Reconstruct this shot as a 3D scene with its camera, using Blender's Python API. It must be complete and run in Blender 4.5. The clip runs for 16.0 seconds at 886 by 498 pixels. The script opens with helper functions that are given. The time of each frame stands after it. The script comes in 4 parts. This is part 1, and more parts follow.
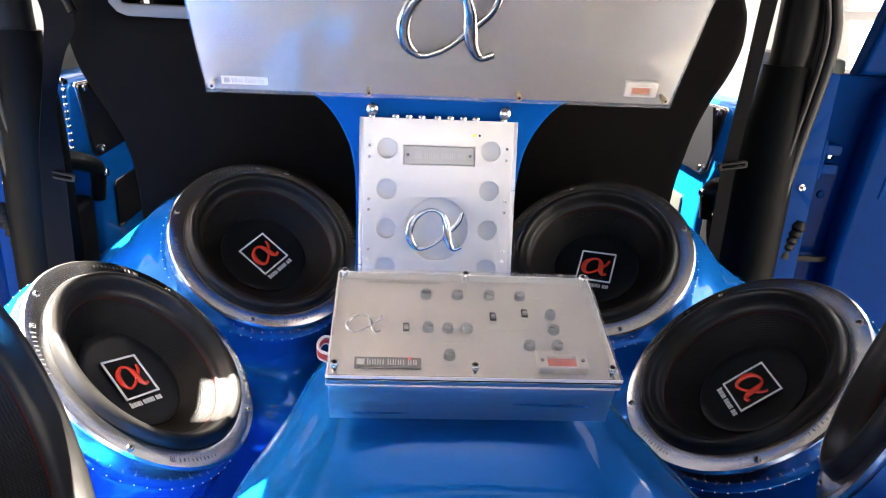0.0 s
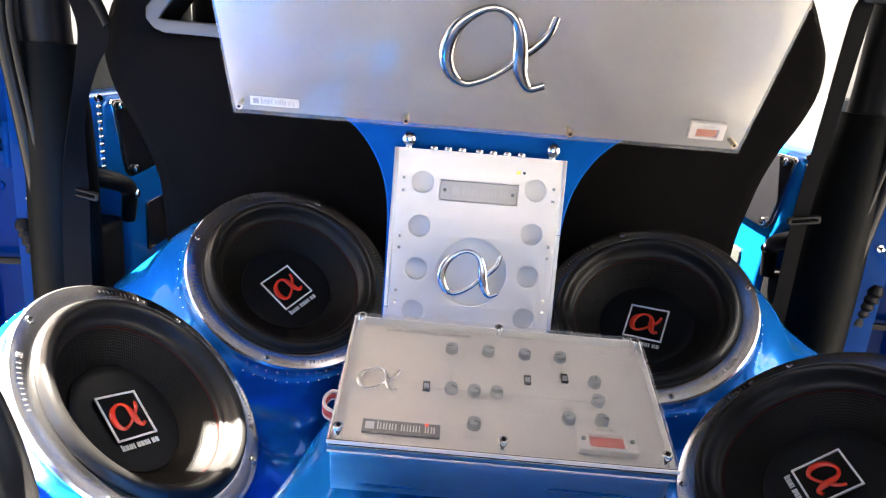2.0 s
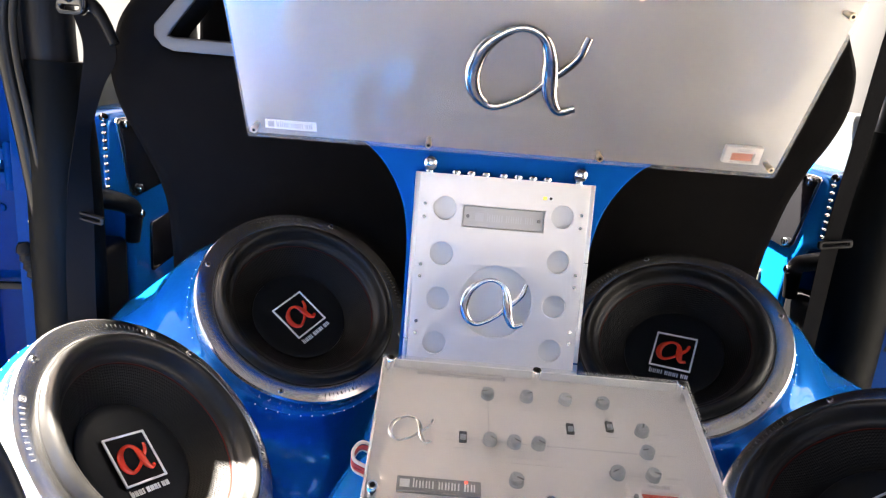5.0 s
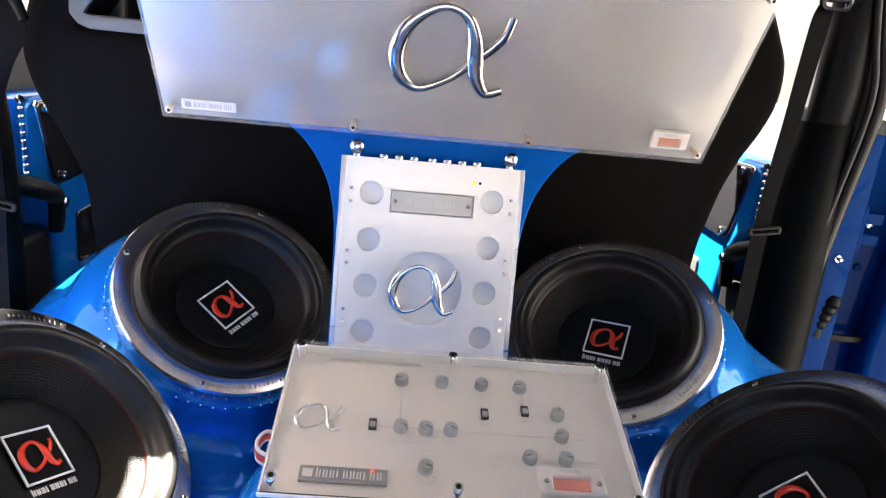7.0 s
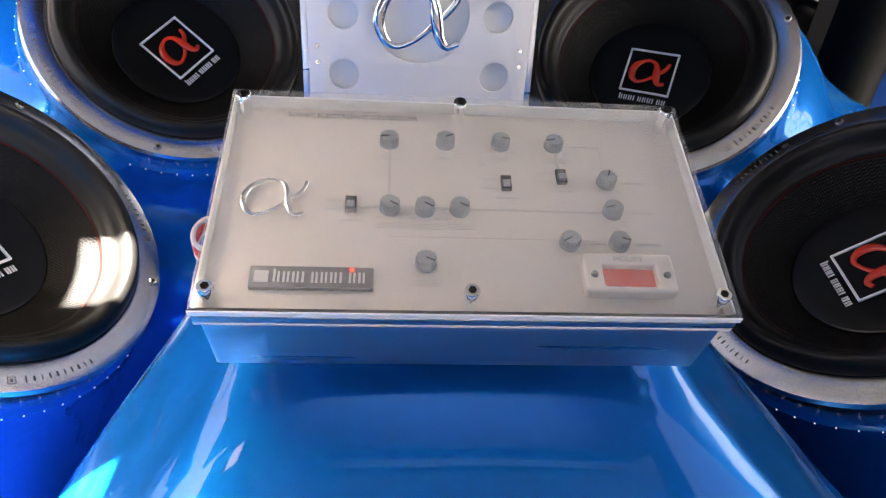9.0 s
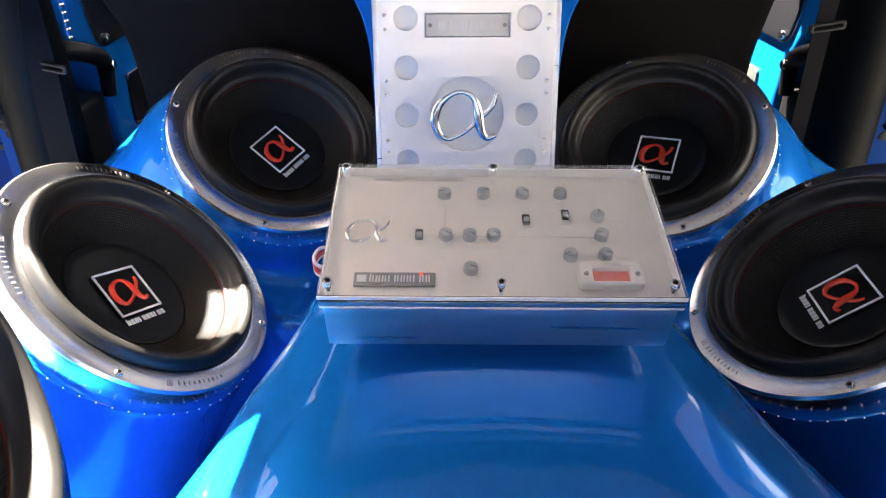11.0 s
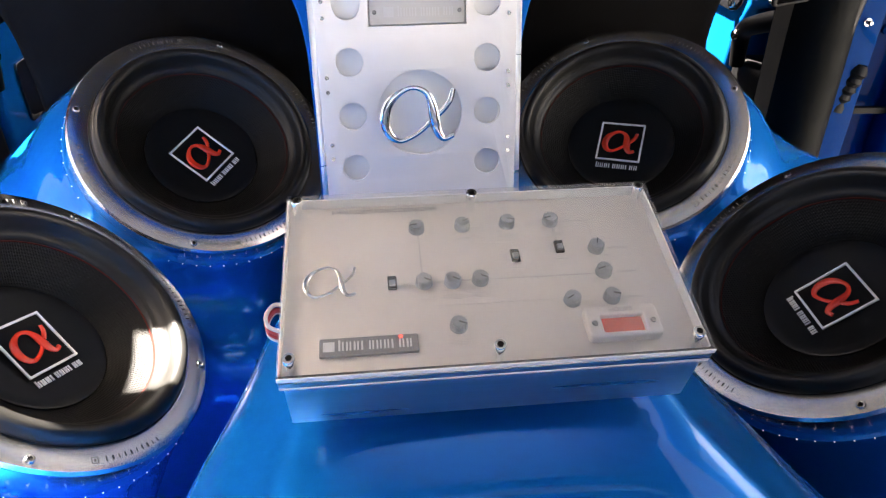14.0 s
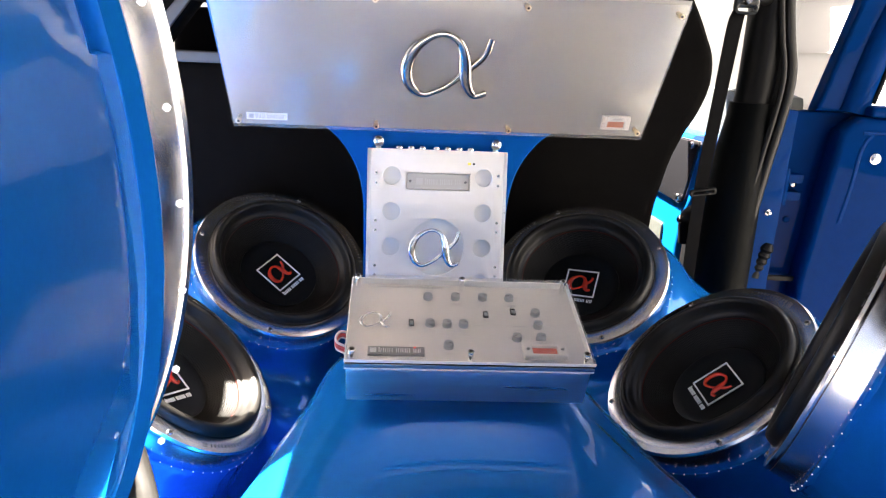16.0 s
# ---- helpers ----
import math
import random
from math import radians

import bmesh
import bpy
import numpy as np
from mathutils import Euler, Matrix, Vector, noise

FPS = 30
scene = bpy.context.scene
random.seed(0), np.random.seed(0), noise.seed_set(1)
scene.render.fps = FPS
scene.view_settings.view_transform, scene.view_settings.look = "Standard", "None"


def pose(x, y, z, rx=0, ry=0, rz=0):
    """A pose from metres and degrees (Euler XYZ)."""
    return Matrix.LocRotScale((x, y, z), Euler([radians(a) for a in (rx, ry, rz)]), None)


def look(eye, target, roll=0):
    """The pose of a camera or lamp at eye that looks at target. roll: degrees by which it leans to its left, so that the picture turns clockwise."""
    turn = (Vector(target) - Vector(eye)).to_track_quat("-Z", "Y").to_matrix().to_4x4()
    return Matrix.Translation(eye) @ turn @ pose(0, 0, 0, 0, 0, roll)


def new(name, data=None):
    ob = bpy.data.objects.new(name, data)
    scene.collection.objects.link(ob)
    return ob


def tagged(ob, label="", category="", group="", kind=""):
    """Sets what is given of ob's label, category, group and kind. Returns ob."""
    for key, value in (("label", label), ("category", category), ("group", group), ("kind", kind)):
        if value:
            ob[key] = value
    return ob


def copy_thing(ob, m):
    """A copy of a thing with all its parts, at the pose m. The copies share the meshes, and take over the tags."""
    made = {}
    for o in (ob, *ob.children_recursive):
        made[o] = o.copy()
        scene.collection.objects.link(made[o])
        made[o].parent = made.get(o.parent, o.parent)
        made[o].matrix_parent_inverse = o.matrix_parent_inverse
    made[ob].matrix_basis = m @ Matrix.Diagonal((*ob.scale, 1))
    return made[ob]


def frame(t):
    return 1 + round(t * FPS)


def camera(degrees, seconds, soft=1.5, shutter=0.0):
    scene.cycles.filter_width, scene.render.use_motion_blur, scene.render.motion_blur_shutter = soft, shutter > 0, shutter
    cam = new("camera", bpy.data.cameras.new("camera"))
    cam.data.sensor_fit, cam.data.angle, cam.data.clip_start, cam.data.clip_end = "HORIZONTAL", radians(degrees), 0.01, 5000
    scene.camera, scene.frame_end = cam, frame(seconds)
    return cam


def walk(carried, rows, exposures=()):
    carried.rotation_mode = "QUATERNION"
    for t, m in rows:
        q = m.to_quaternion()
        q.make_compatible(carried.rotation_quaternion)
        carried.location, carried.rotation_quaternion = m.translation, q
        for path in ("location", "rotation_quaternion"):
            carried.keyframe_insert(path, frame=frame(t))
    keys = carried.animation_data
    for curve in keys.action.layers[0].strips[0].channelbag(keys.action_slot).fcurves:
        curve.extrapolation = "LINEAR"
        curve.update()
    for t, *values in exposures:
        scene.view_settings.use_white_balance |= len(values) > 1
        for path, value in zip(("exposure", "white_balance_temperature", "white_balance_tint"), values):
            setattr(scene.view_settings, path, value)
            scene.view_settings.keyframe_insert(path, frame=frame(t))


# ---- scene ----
cam = camera(65.9, 16.0, soft=1.15)
PATH = [
    (0, (-0.094, 0.096, 1.03), (0.103, 1.973, 0.369), 3.0),
    (0.5, (-0.098, 0.25, 1.023), (0.118, 2.116, 0.335), 3.2),
    (1, (-0.106, 0.261, 1.025), (0.177, 2.113, 0.324), 4.1),
    (1.5, (-0.114, 0.189, 1.026), (0.126, 2.073, 0.401), 3.8),
    (2, (-0.077, 0.184, 1.01), (-0.007, 2.101, 0.445), 5.1),
    (2.5, (-0.048, 0.192, 1.01), (-0.043, 2.119, 0.476), 4.0),
    (3, (-0.046, 0.206, 1.015), (-0.057, 2.13, 0.47), 3.6),
    (3.2, (-0.056, 0.21, 1.014), (-0.069, 2.133, 0.464), 3.4),
    (5.3, (-0.111, 0.233, 1.021), (-0.023, 2.158, 0.486), 5.0),
    (5.5, (-0.099, 0.234, 1.018), (0.004, 2.162, 0.497), 4.6),
    (6, (-0.074, 0.238, 1.014), (0.078, 2.166, 0.502), 5.3),
    (6.5, (-0.065, 0.241, 1.009), (0.112, 2.163, 0.486), 5.9),
    (7, (-0.069, 0.245, 1.008), (0.127, 2.16, 0.465), 5.9),
    (7.5, (-0.082, 0.247, 1.01), (0.084, 2.159, 0.446), 5.8),
    (8, (-0.064, 0.29, 0.984), (0.117, 2.11, 0.174), 4.6),
    (8.5, (-0.048, 0.356, 0.964), (0.133, 2.014, -0.139), 3.0),
    (9, (-0.046, 0.403, 0.938), (0.148, 1.99, -0.264), 4.2),
    (9.5, (-0.047, 0.354, 0.971), (0.148, 1.963, -0.199), 2.5),
    (9.7, (-0.052, 0.305, 0.986), (0.107, 1.96, -0.125), 0.7),
    (11.8, (-0.051, 0.214, 0.976), (-0.043, 1.978, 0.035), 0.6),
    (12, (-0.05, 0.221, 0.974), (-0.014, 1.984, 0.03), 0.2),
    (12.5, (-0.066, 0.263, 0.974), (0.106, 2.005, 0.007), -0.8),
    (13, (-0.094, 0.269, 0.972), (0.135, 1.988, -0.023), -0.6),
    (13.5, (-0.08, 0.299, 0.989), (0.176, 2.015, -0.006), 0.0),
    (14, (-0.081, 0.334, 0.993), (0.157, 2.022, -0.054), 0.1),
    (14.5, (-0.078, 0.33, 0.997), (0.155, 2.017, -0.051), -0.2),
    (15, (-0.098, 0.222, 1.026), (0.141, 1.989, 0.121), 1.4),
    (15.5, (-0.097, 0.055, 1.034), (0.331, 1.859, 0.284), 3.8),
    (16, (-0.109, -0.03, 1.033), (0.096, 1.881, 0.481), 2.8),
]
walk(cam, [(t, look(eye, target, roll)) for t, eye, target, roll in PATH], exposures=[(t, stops, 6950, 12) for t, stops in ((0.0, 5.16), (3.2, 5.12), (5.5, 5.06), (8.0, 5.16), (9.5, 5.1), (12.0, 5.2), (13.0, 5.35), (14.0, 5.14), (15.0, 5.25), (15.5, 5.36), (16.0, 5.06))])

# ---- light ----
SUN_TO = Vector((-0.33, 0.28, 0.90)).normalized()
world = bpy.data.worlds.new("sky")
scene.world = world
world.use_nodes = True
wn = world.node_tree.nodes
sky = wn.new("ShaderNodeTexSky")
sky.sky_type, sky.sun_disc = "NISHITA", False
sky.air_density, sky.dust_density, sky.ozone_density = 0.5, 5.0, 0.0
sky.sun_elevation = math.asin(SUN_TO.z)
sky.sun_rotation = math.atan2(SUN_TO.x, SUN_TO.y)
haze = wn.new("ShaderNodeVectorMath")
haze.operation = "MULTIPLY"
haze.inputs[1].default_value = (1.0, 0.95, 0.86)
world.node_tree.links.new(sky.outputs[0], haze.inputs[0])
world.node_tree.links.new(haze.outputs[0], wn["Background"].inputs[0])
wn["Background"].inputs[1].default_value = 0.0245
sun = new("sun", bpy.data.lights.new("sun", "SUN"))
sun.data.energy, sun.data.angle, sun.data.color = 5.0, radians(0.5), (1.0, 0.95, 0.87)
sun.matrix_world = look(SUN_TO * 20, (0, 0, 0))


# ---- materials ----
def shade(name, colour, rough=0.5, metal=0.0, coat=0.0, grain=0.0, grain_size=60.0, bump=0.0, bump_size=200.0,
          stretch=(1, 1, 1), rough_var=0.0, emit=None, alpha=None, trans=0.0, ior=1.5, sheen=0.0, spec=0.5):
    """A principled material with colour grain at two scales, relief and uneven gloss."""
    m = bpy.data.materials.new(name)
    m.use_nodes = True
    nt = m.node_tree
    b = nt.nodes["Principled BSDF"]
    b.inputs["Base Color"].default_value = (*colour, 1)
    b.inputs["Roughness"].default_value = rough
    b.inputs["Metallic"].default_value = metal
    b.inputs["Coat Weight"].default_value = coat
    b.inputs["Coat Roughness"].default_value = 0.03
    b.inputs["IOR"].default_value = ior
    b.inputs["Specular IOR Level"].default_value = spec
    b.inputs["Transmission Weight"].default_value = trans
    b.inputs["Sheen Weight"].default_value = sheen
    if emit:
        b.inputs["Emission Color"].default_value = (*emit[0], 1)
        b.inputs["Emission Strength"].default_value = emit[1]
    if grain or bump or rough_var:
        co = nt.nodes.new("ShaderNodeTexCoord")
        mp = nt.nodes.new("ShaderNodeMapping")
        mp.inputs["Scale"].default_value = stretch
        nt.links.new(co.outputs["Object"], mp.inputs[0])

        def noise_tex(scale, detail=4):
            n = nt.nodes.new("ShaderNodeTexNoise")
            n.inputs["Scale"].default_value, n.inputs["Detail"].default_value = scale, detail
            nt.links.new(mp.outputs[0], n.inputs["Vector"])
            return n
        fine, broad = noise_tex(grain_size), noise_tex(grain_size / 9, 2)
        if grain:
            add = nt.nodes.new("ShaderNodeMath")
            add.operation = "ADD"
            nt.links.new(fine.outputs[0], add.inputs[0])
            nt.links.new(broad.outputs[0], add.inputs[1])
            ramp = nt.nodes.new("ShaderNodeMapRange")
            ramp.inputs[1].default_value, ramp.inputs[2].default_value = 0.6, 1.4
            ramp.inputs[3].default_value, ramp.inputs[4].default_value = 1 - grain, 1 + grain
            nt.links.new(add.outputs[0], ramp.inputs[0])
            mul = nt.nodes.new("ShaderNodeVectorMath")
            mul.operation = "SCALE"
            mul.inputs[0].default_value = colour
            nt.links.new(ramp.outputs[0], mul.inputs["Scale"])
            nt.links.new(mul.outputs[0], b.inputs["Base Color"])
        if rough_var:
            rr = nt.nodes.new("ShaderNodeMapRange")
            rr.inputs[1].default_value, rr.inputs[2].default_value = 0.3, 0.7
            rr.inputs[3].default_value, rr.inputs[4].default_value = max(0, rough - rough_var), rough + rough_var
            nt.links.new(broad.outputs[0], rr.inputs[0])
            nt.links.new(rr.outputs[0], b.inputs["Roughness"])
        if bump:
            bt = noise_tex(bump_size, 3)
            bp = nt.nodes.new("ShaderNodeBump")
            bp.inputs["Strength"].default_value, bp.inputs["Distance"].default_value = bump, 0.002
            nt.links.new(bt.outputs[0], bp.inputs["Height"])
            nt.links.new(bp.outputs[0], b.inputs["Normal"])
    return m


BLUE = shade("blue_paint", (0.0001, 0.136, 0.50), 0.26, 0.45, 0.5, grain=0.06, grain_size=900, spec=0.0)
BLUE.node_tree.nodes["Principled BSDF"].inputs["Coat IOR"].default_value = 1.48
wave, dent, where = (BLUE.node_tree.nodes.new(k) for k in ("ShaderNodeTexNoise", "ShaderNodeBump", "ShaderNodeTexCoord"))
wave.inputs["Scale"].default_value, wave.inputs["Detail"].default_value = 11.0, 1.0
dent.inputs["Strength"].default_value, dent.inputs["Distance"].default_value = 0.22, 0.006
BLUE.node_tree.links.new(where.outputs["Object"], wave.inputs["Vector"])
BLUE.node_tree.links.new(wave.outputs[0], dent.inputs["Height"])
BLUE.node_tree.links.new(dent.outputs[0], BLUE.node_tree.nodes["Principled BSDF"].inputs["Coat Normal"])
BOARD_BLUE = shade("satin_blue_paint", (0.0002, 0.075, 0.33), 0.45, 0.1, 0.12, grain=0.06, grain_size=60, spec=0.0)
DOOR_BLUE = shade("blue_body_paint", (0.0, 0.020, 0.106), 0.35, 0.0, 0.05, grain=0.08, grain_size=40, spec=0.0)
ALU = shade("brushed_aluminium", (0.80, 0.79, 0.78), 0.32, 1.0, grain=0.05, grain_size=30, bump=0.006, bump_size=60, stretch=(1, 25, 25), rough_var=0.05)
ALU_SATIN = shade("satin_aluminium", (0.75, 0.695, 0.65), 0.45, 0.12, grain=0.03, grain_size=50, bump=0.02, bump_size=900)
RING = shade("machined_ring", (0.70, 0.695, 0.69), 0.2, 1.0, grain=0.08, grain_size=40, bump=0.02, bump_size=300, rough_var=0.06)
BAND = shade("polished_band", (0.80, 0.80, 0.81), 0.24, 1.0, rough_var=0.04, grain=0.04, grain_size=30)
CHROME = shade("chrome", (0.86, 0.87, 0.88), 0.04, 1.0)
DARK_CHROME = shade("dull_chrome", (0.45, 0.44, 0.44), 0.2, 1.0)
EMBLEM = shade("aged_chrome", (0.44, 0.418, 0.395), 0.19, 1.0, rough_var=0.05)
GOLD = shade("brass_screw", (0.78, 0.64, 0.44), 0.32, 1.0)
RUBBER = shade("black_rubber", (0.011, 0.0106, 0.010), 0.36, grain=0.15, grain_size=120, bump=0.08, bump_size=900, rough_var=0.06, spec=0.25)
CONE = shade("black_cone", (0.0055, 0.0053, 0.005), 0.45, grain=0.25, grain_size=500, spec=0.12)
weave, dent, where = (CONE.node_tree.nodes.new(k) for k in ("ShaderNodeTexVoronoi", "ShaderNodeBump", "ShaderNodeTexCoord"))
weave.inputs["Scale"].default_value, weave.inputs["Randomness"].default_value = 420, 0.15
dent.inputs["Strength"].default_value, dent.inputs["Distance"].default_value = 0.6, 0.0012
CONE.node_tree.links.new(where.outputs["Object"], weave.inputs["Vector"])
CONE.node_tree.links.new(weave.outputs["Distance"], dent.inputs["Height"])
CONE.node_tree.links.new(dent.outputs[0], CONE.node_tree.nodes["Principled BSDF"].inputs["Normal"])
CAP = shade("black_cap", (0.006, 0.0063, 0.007), 0.32, grain=0.15, grain_size=200, bump=0.08, bump_size=800, spec=0.2)
BLACK = shade("black_plastic", (0.004, 0.004, 0.0043), 0.45, grain=0.2, grain_size=80, bump=0.1, bump_size=400, spec=0.12)
RED = shade("red_enamel", (0.62, 0.035, 0.015), 0.22, 0.0, 0.5, grain=0.06, grain_size=200)
STITCH = shade("red_thread", (0.07, 0.008, 0.005), 0.7, spec=0.1)
WHITE = shade("white_print", (0.72, 0.72, 0.72), 0.4)
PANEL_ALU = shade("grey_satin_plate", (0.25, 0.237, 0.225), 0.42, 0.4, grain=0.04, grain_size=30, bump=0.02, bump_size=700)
AMP_ALU = shade("white_satin_plate", (0.78, 0.755, 0.735), 0.42, 0.25, grain=0.03, grain_size=40, bump=0.02, bump_size=700)
NAME_ALU = shade("brushed_name_plate", (0.44, 0.43, 0.42), 0.4, 0.5, grain=0.05, grain_size=40, stretch=(1, 20, 20), bump=0.02, bump_size=300)
FROST = shade("frosted_white", (0.78, 0.78, 0.77), 0.5, 0.0, grain=0.03, grain_size=60)
ENGRAVED = shade("engraved_fill", (0.07, 0.07, 0.07), 0.6)
PRINT = shade("pale_print", (0.60, 0.56, 0.53), 0.6)
INK = shade("grey_ink", (0.36, 0.35, 0.34), 0.6)
FABRIC = shade("black_seat_cloth", (0.0028, 0.0025, 0.0025), 0.9, grain=0.35, grain_size=300, bump=0.4, bump_size=900, sheen=0.0, spec=0.05)
STRAP = shade("black_webbing", (0.0025, 0.0025, 0.003), 0.65, grain=0.2, grain_size=400, bump=0.4, bump_size=700, stretch=(1, 1, 8), spec=0.04)
PAD = shade("black_bar_cover", (0.0017, 0.0021, 0.0022), 0.5, grain=0.2, grain_size=200, bump=0.3, bump_size=900, rough_var=0.08, spec=0.05)
TRIM = shade("grey_moulded_plastic", (0.035, 0.040, 0.036), 0.6, grain=0.2, grain_size=300, bump=0.4, bump_size=900)
GREY = shade("grey_knob", (0.33, 0.35, 0.365), 0.35, grain=0.1, grain_size=300)
PLATE = shade("dark_grey_plate", (0.20, 0.20, 0.20), 0.4, 0.6, grain=0.1, grain_size=200)


def acrylic(name, haze):
    """Thin clear sheet: see-through, slightly dusty, with a gloss that rises towards grazing views."""
    m = bpy.data.materials.new(name)
    m.use_nodes = True
    nt = m.node_tree
    nt.nodes.remove(nt.nodes["Principled BSDF"])
    clear, dust, gloss = (nt.nodes.new(k) for k in ("ShaderNodeBsdfTransparent", "ShaderNodeBsdfDiffuse", "ShaderNodeBsdfGlossy"))
    clear.inputs[0].default_value = (0.97, 0.97, 0.965, 1)
    dust.inputs[0].default_value = (0.85, 0.83, 0.81, 1)
    gloss.inputs["Roughness"].default_value = 0.03
    noise = nt.nodes.new("ShaderNodeTexNoise")
    noise.inputs["Scale"].default_value, noise.inputs["Detail"].default_value = 14.0, 6.0
    co = nt.nodes.new("ShaderNodeTexCoord")
    nt.links.new(co.outputs["Object"], noise.inputs["Vector"])
    amount = nt.nodes.new("ShaderNodeMapRange")
    amount.inputs[1].default_value, amount.inputs[2].default_value = 0.3, 0.7
    amount.inputs[3].default_value, amount.inputs[4].default_value = haze * 0.7, haze * 1.3
    nt.links.new(noise.outputs[0], amount.inputs[0])
    first_mix, last_mix, graze = nt.nodes.new("ShaderNodeMixShader"), nt.nodes.new("ShaderNodeMixShader"), nt.nodes.new("ShaderNodeLayerWeight")
    curve, fres = nt.nodes.new("ShaderNodeMath"), nt.nodes.new("ShaderNodeMath")
    curve.operation, curve.inputs[1].default_value = "POWER", 4.0
    fres.operation, fres.inputs[1].default_value, fres.inputs[2].default_value = "MULTIPLY_ADD", 0.45, 0.035
    nt.links.new(graze.outputs["Facing"], curve.inputs[0])
    nt.links.new(curve.outputs[0], fres.inputs[0])
    nt.links.new(amount.outputs[0], first_mix.inputs[0])
    nt.links.new(clear.outputs[0], first_mix.inputs[1])
    nt.links.new(dust.outputs[0], first_mix.inputs[2])
    nt.links.new(fres.outputs[0], last_mix.inputs[0])
    nt.links.new(first_mix.outputs[0], last_mix.inputs[1])
    nt.links.new(gloss.outputs[0], last_mix.inputs[2])
    nt.links.new(last_mix.outputs[0], nt.nodes["Material Output"].inputs[0])
    return m


GLASS = acrylic("clear_acrylic", 0.075)
SMOKED = shade("black_glass", (0.012, 0.012, 0.014), 0.06, coat=1.0, rough_var=0.02)
SEAL = shade("black_door_seal", (0.005, 0.0047, 0.0042), 0.32, grain=0.15, grain_size=200, bump=0.1, bump_size=600, spec=0.2)
ANCHOR = shade("dark_plastic_cover", (0.008, 0.009, 0.0095), 0.25, 0.0, grain=0.1, grain_size=200)
LED = shade("white_led", (0.9, 0.9, 0.9), 0.3, emit=((0.85, 0.93, 1.0), 0.025))
RED_LED = shade("red_led", (0.7, 0.05, 0.03), 0.3, emit=((1, 0.06, 0.03), 0.11))
METER = shade("red_meter_window", (0.42, 0.06, 0.04), 0.25, coat=1.0, emit=((1.0, 0.10, 0.05), 0.0045), grain=0.3, grain_size=150)
COPPER_WIRE = shade("red_wire", (0.35, 0.03, 0.03), 0.4)
SILVER_WIRE = shade("grey_wire", (0.5, 0.47, 0.45), 0.4)
CARPET = shade("black_carpet", (0.012, 0.012, 0.012), 0.95, grain=0.3, grain_size=300, bump=0.6, bump_size=700, spec=0.05)
# black for the added roof pieces, so that glossy paint reflects dark
ROOF_BLOCK = shade("black_roof_block", (0.012, 0.012, 0.012), 0.9, grain=0.15, grain_size=60, bump=0.2, bump_size=300, spec=0.1)
# grey of the added rear roof, set for bounced light and reflections
ROOF_BOUNCE = shade("grey_roof_bounce", (0.19, 0.187, 0.184), 0.9, grain=0.08, grain_size=60, bump=0.2, bump_size=300)
CONCRETE = shade("grey_asphalt", (0.11, 0.107, 0.102), 0.85, grain=0.2, grain_size=3, bump=0.2, bump_size=40)
WALLPAINT = shade("white_wall_paint", (0.34, 0.336, 0.33), 0.7, grain=0.04, grain_size=2)


# ---- mesh helpers ----
def mesh_of(bm, name, smooth=True, sharp=40):
    me = bpy.data.meshes.new(name)
    bm.normal_update()
    bm.to_mesh(me)
    bm.free()
    if smooth:
        for p in me.polygons:
            p.use_smooth = True
        me.set_sharp_from_angle(angle=radians(sharp))
    return me


def part(name, bm, material, parent, label="", m=None, sharp=40):
    """One mesh object under a thing or a part."""
    me = bm if isinstance(bm, bpy.types.Mesh) else mesh_of(bm, name, sharp=sharp)
    if material and not me.materials:
        me.materials.append(material)
    ob = new(name, me)
    ob.parent = parent
    if m is not None:
        ob.matrix_local = m
    if label:
        ob["label"] = label
    return ob


def thing(name, m, label, category, group="", kind=""):
    ob = new(name)
    ob.empty_display_size = 0.02
    ob.matrix_world = m
    return tagged(ob, label, category, group, kind)


def axes(o, x, y, z):
    return Matrix(((x[0], y[0], z[0], o[0]), (x[1], y[1], z[1], o[1]), (x[2], y[2], z[2], o[2]), (0, 0, 0, 1)))


def box(bm, x0, x1, y0, y1, z0, z1, bevel=0.0, seg=2):
    r = bmesh.ops.create_cube(bm, size=1.0, matrix=Matrix.LocRotScale(((x0 + x1) / 2, (y0 + y1) / 2, (z0 + z1) / 2), None, (x1 - x0, y1 - y0, z1 - z0)))
    if bevel:
        es = list({e for v in r["verts"] for e in v.link_edges})
        bmesh.ops.bevel(bm, geom=es, offset=bevel, segments=seg, affect="EDGES", profile=0.6)
    return bm


def lathe(profile, seg=96, bm=None, close=False):
    """Turns a profile of (radius, height) about z."""
    bm = bm or bmesh.new()
    rows = []
    for r, z in profile:
        if r < 1e-6:
            rows.append([bm.verts.new((0, 0, z))])
        else:
            rows.append([bm.verts.new((r * math.cos(2 * math.pi * k / seg), r * math.sin(2 * math.pi * k / seg), z)) for k in range(seg)])
    pairs = list(zip(rows, rows[1:])) + ([(rows[-1], rows[0])] if close else [])
    for a, b in pairs:
        for k in range(seg):
            q = (k + 1) % seg
            if len(a) == 1:
                bm.faces.new((a[0], b[k], b[q]))
            elif len(b) == 1:
                bm.faces.new((a[k], b[0], a[q]))
            else:
                bm.faces.new((a[k], b[k], b[q], a[q]))
    bmesh.ops.recalc_face_normals(bm, faces=bm.faces)
    return bm


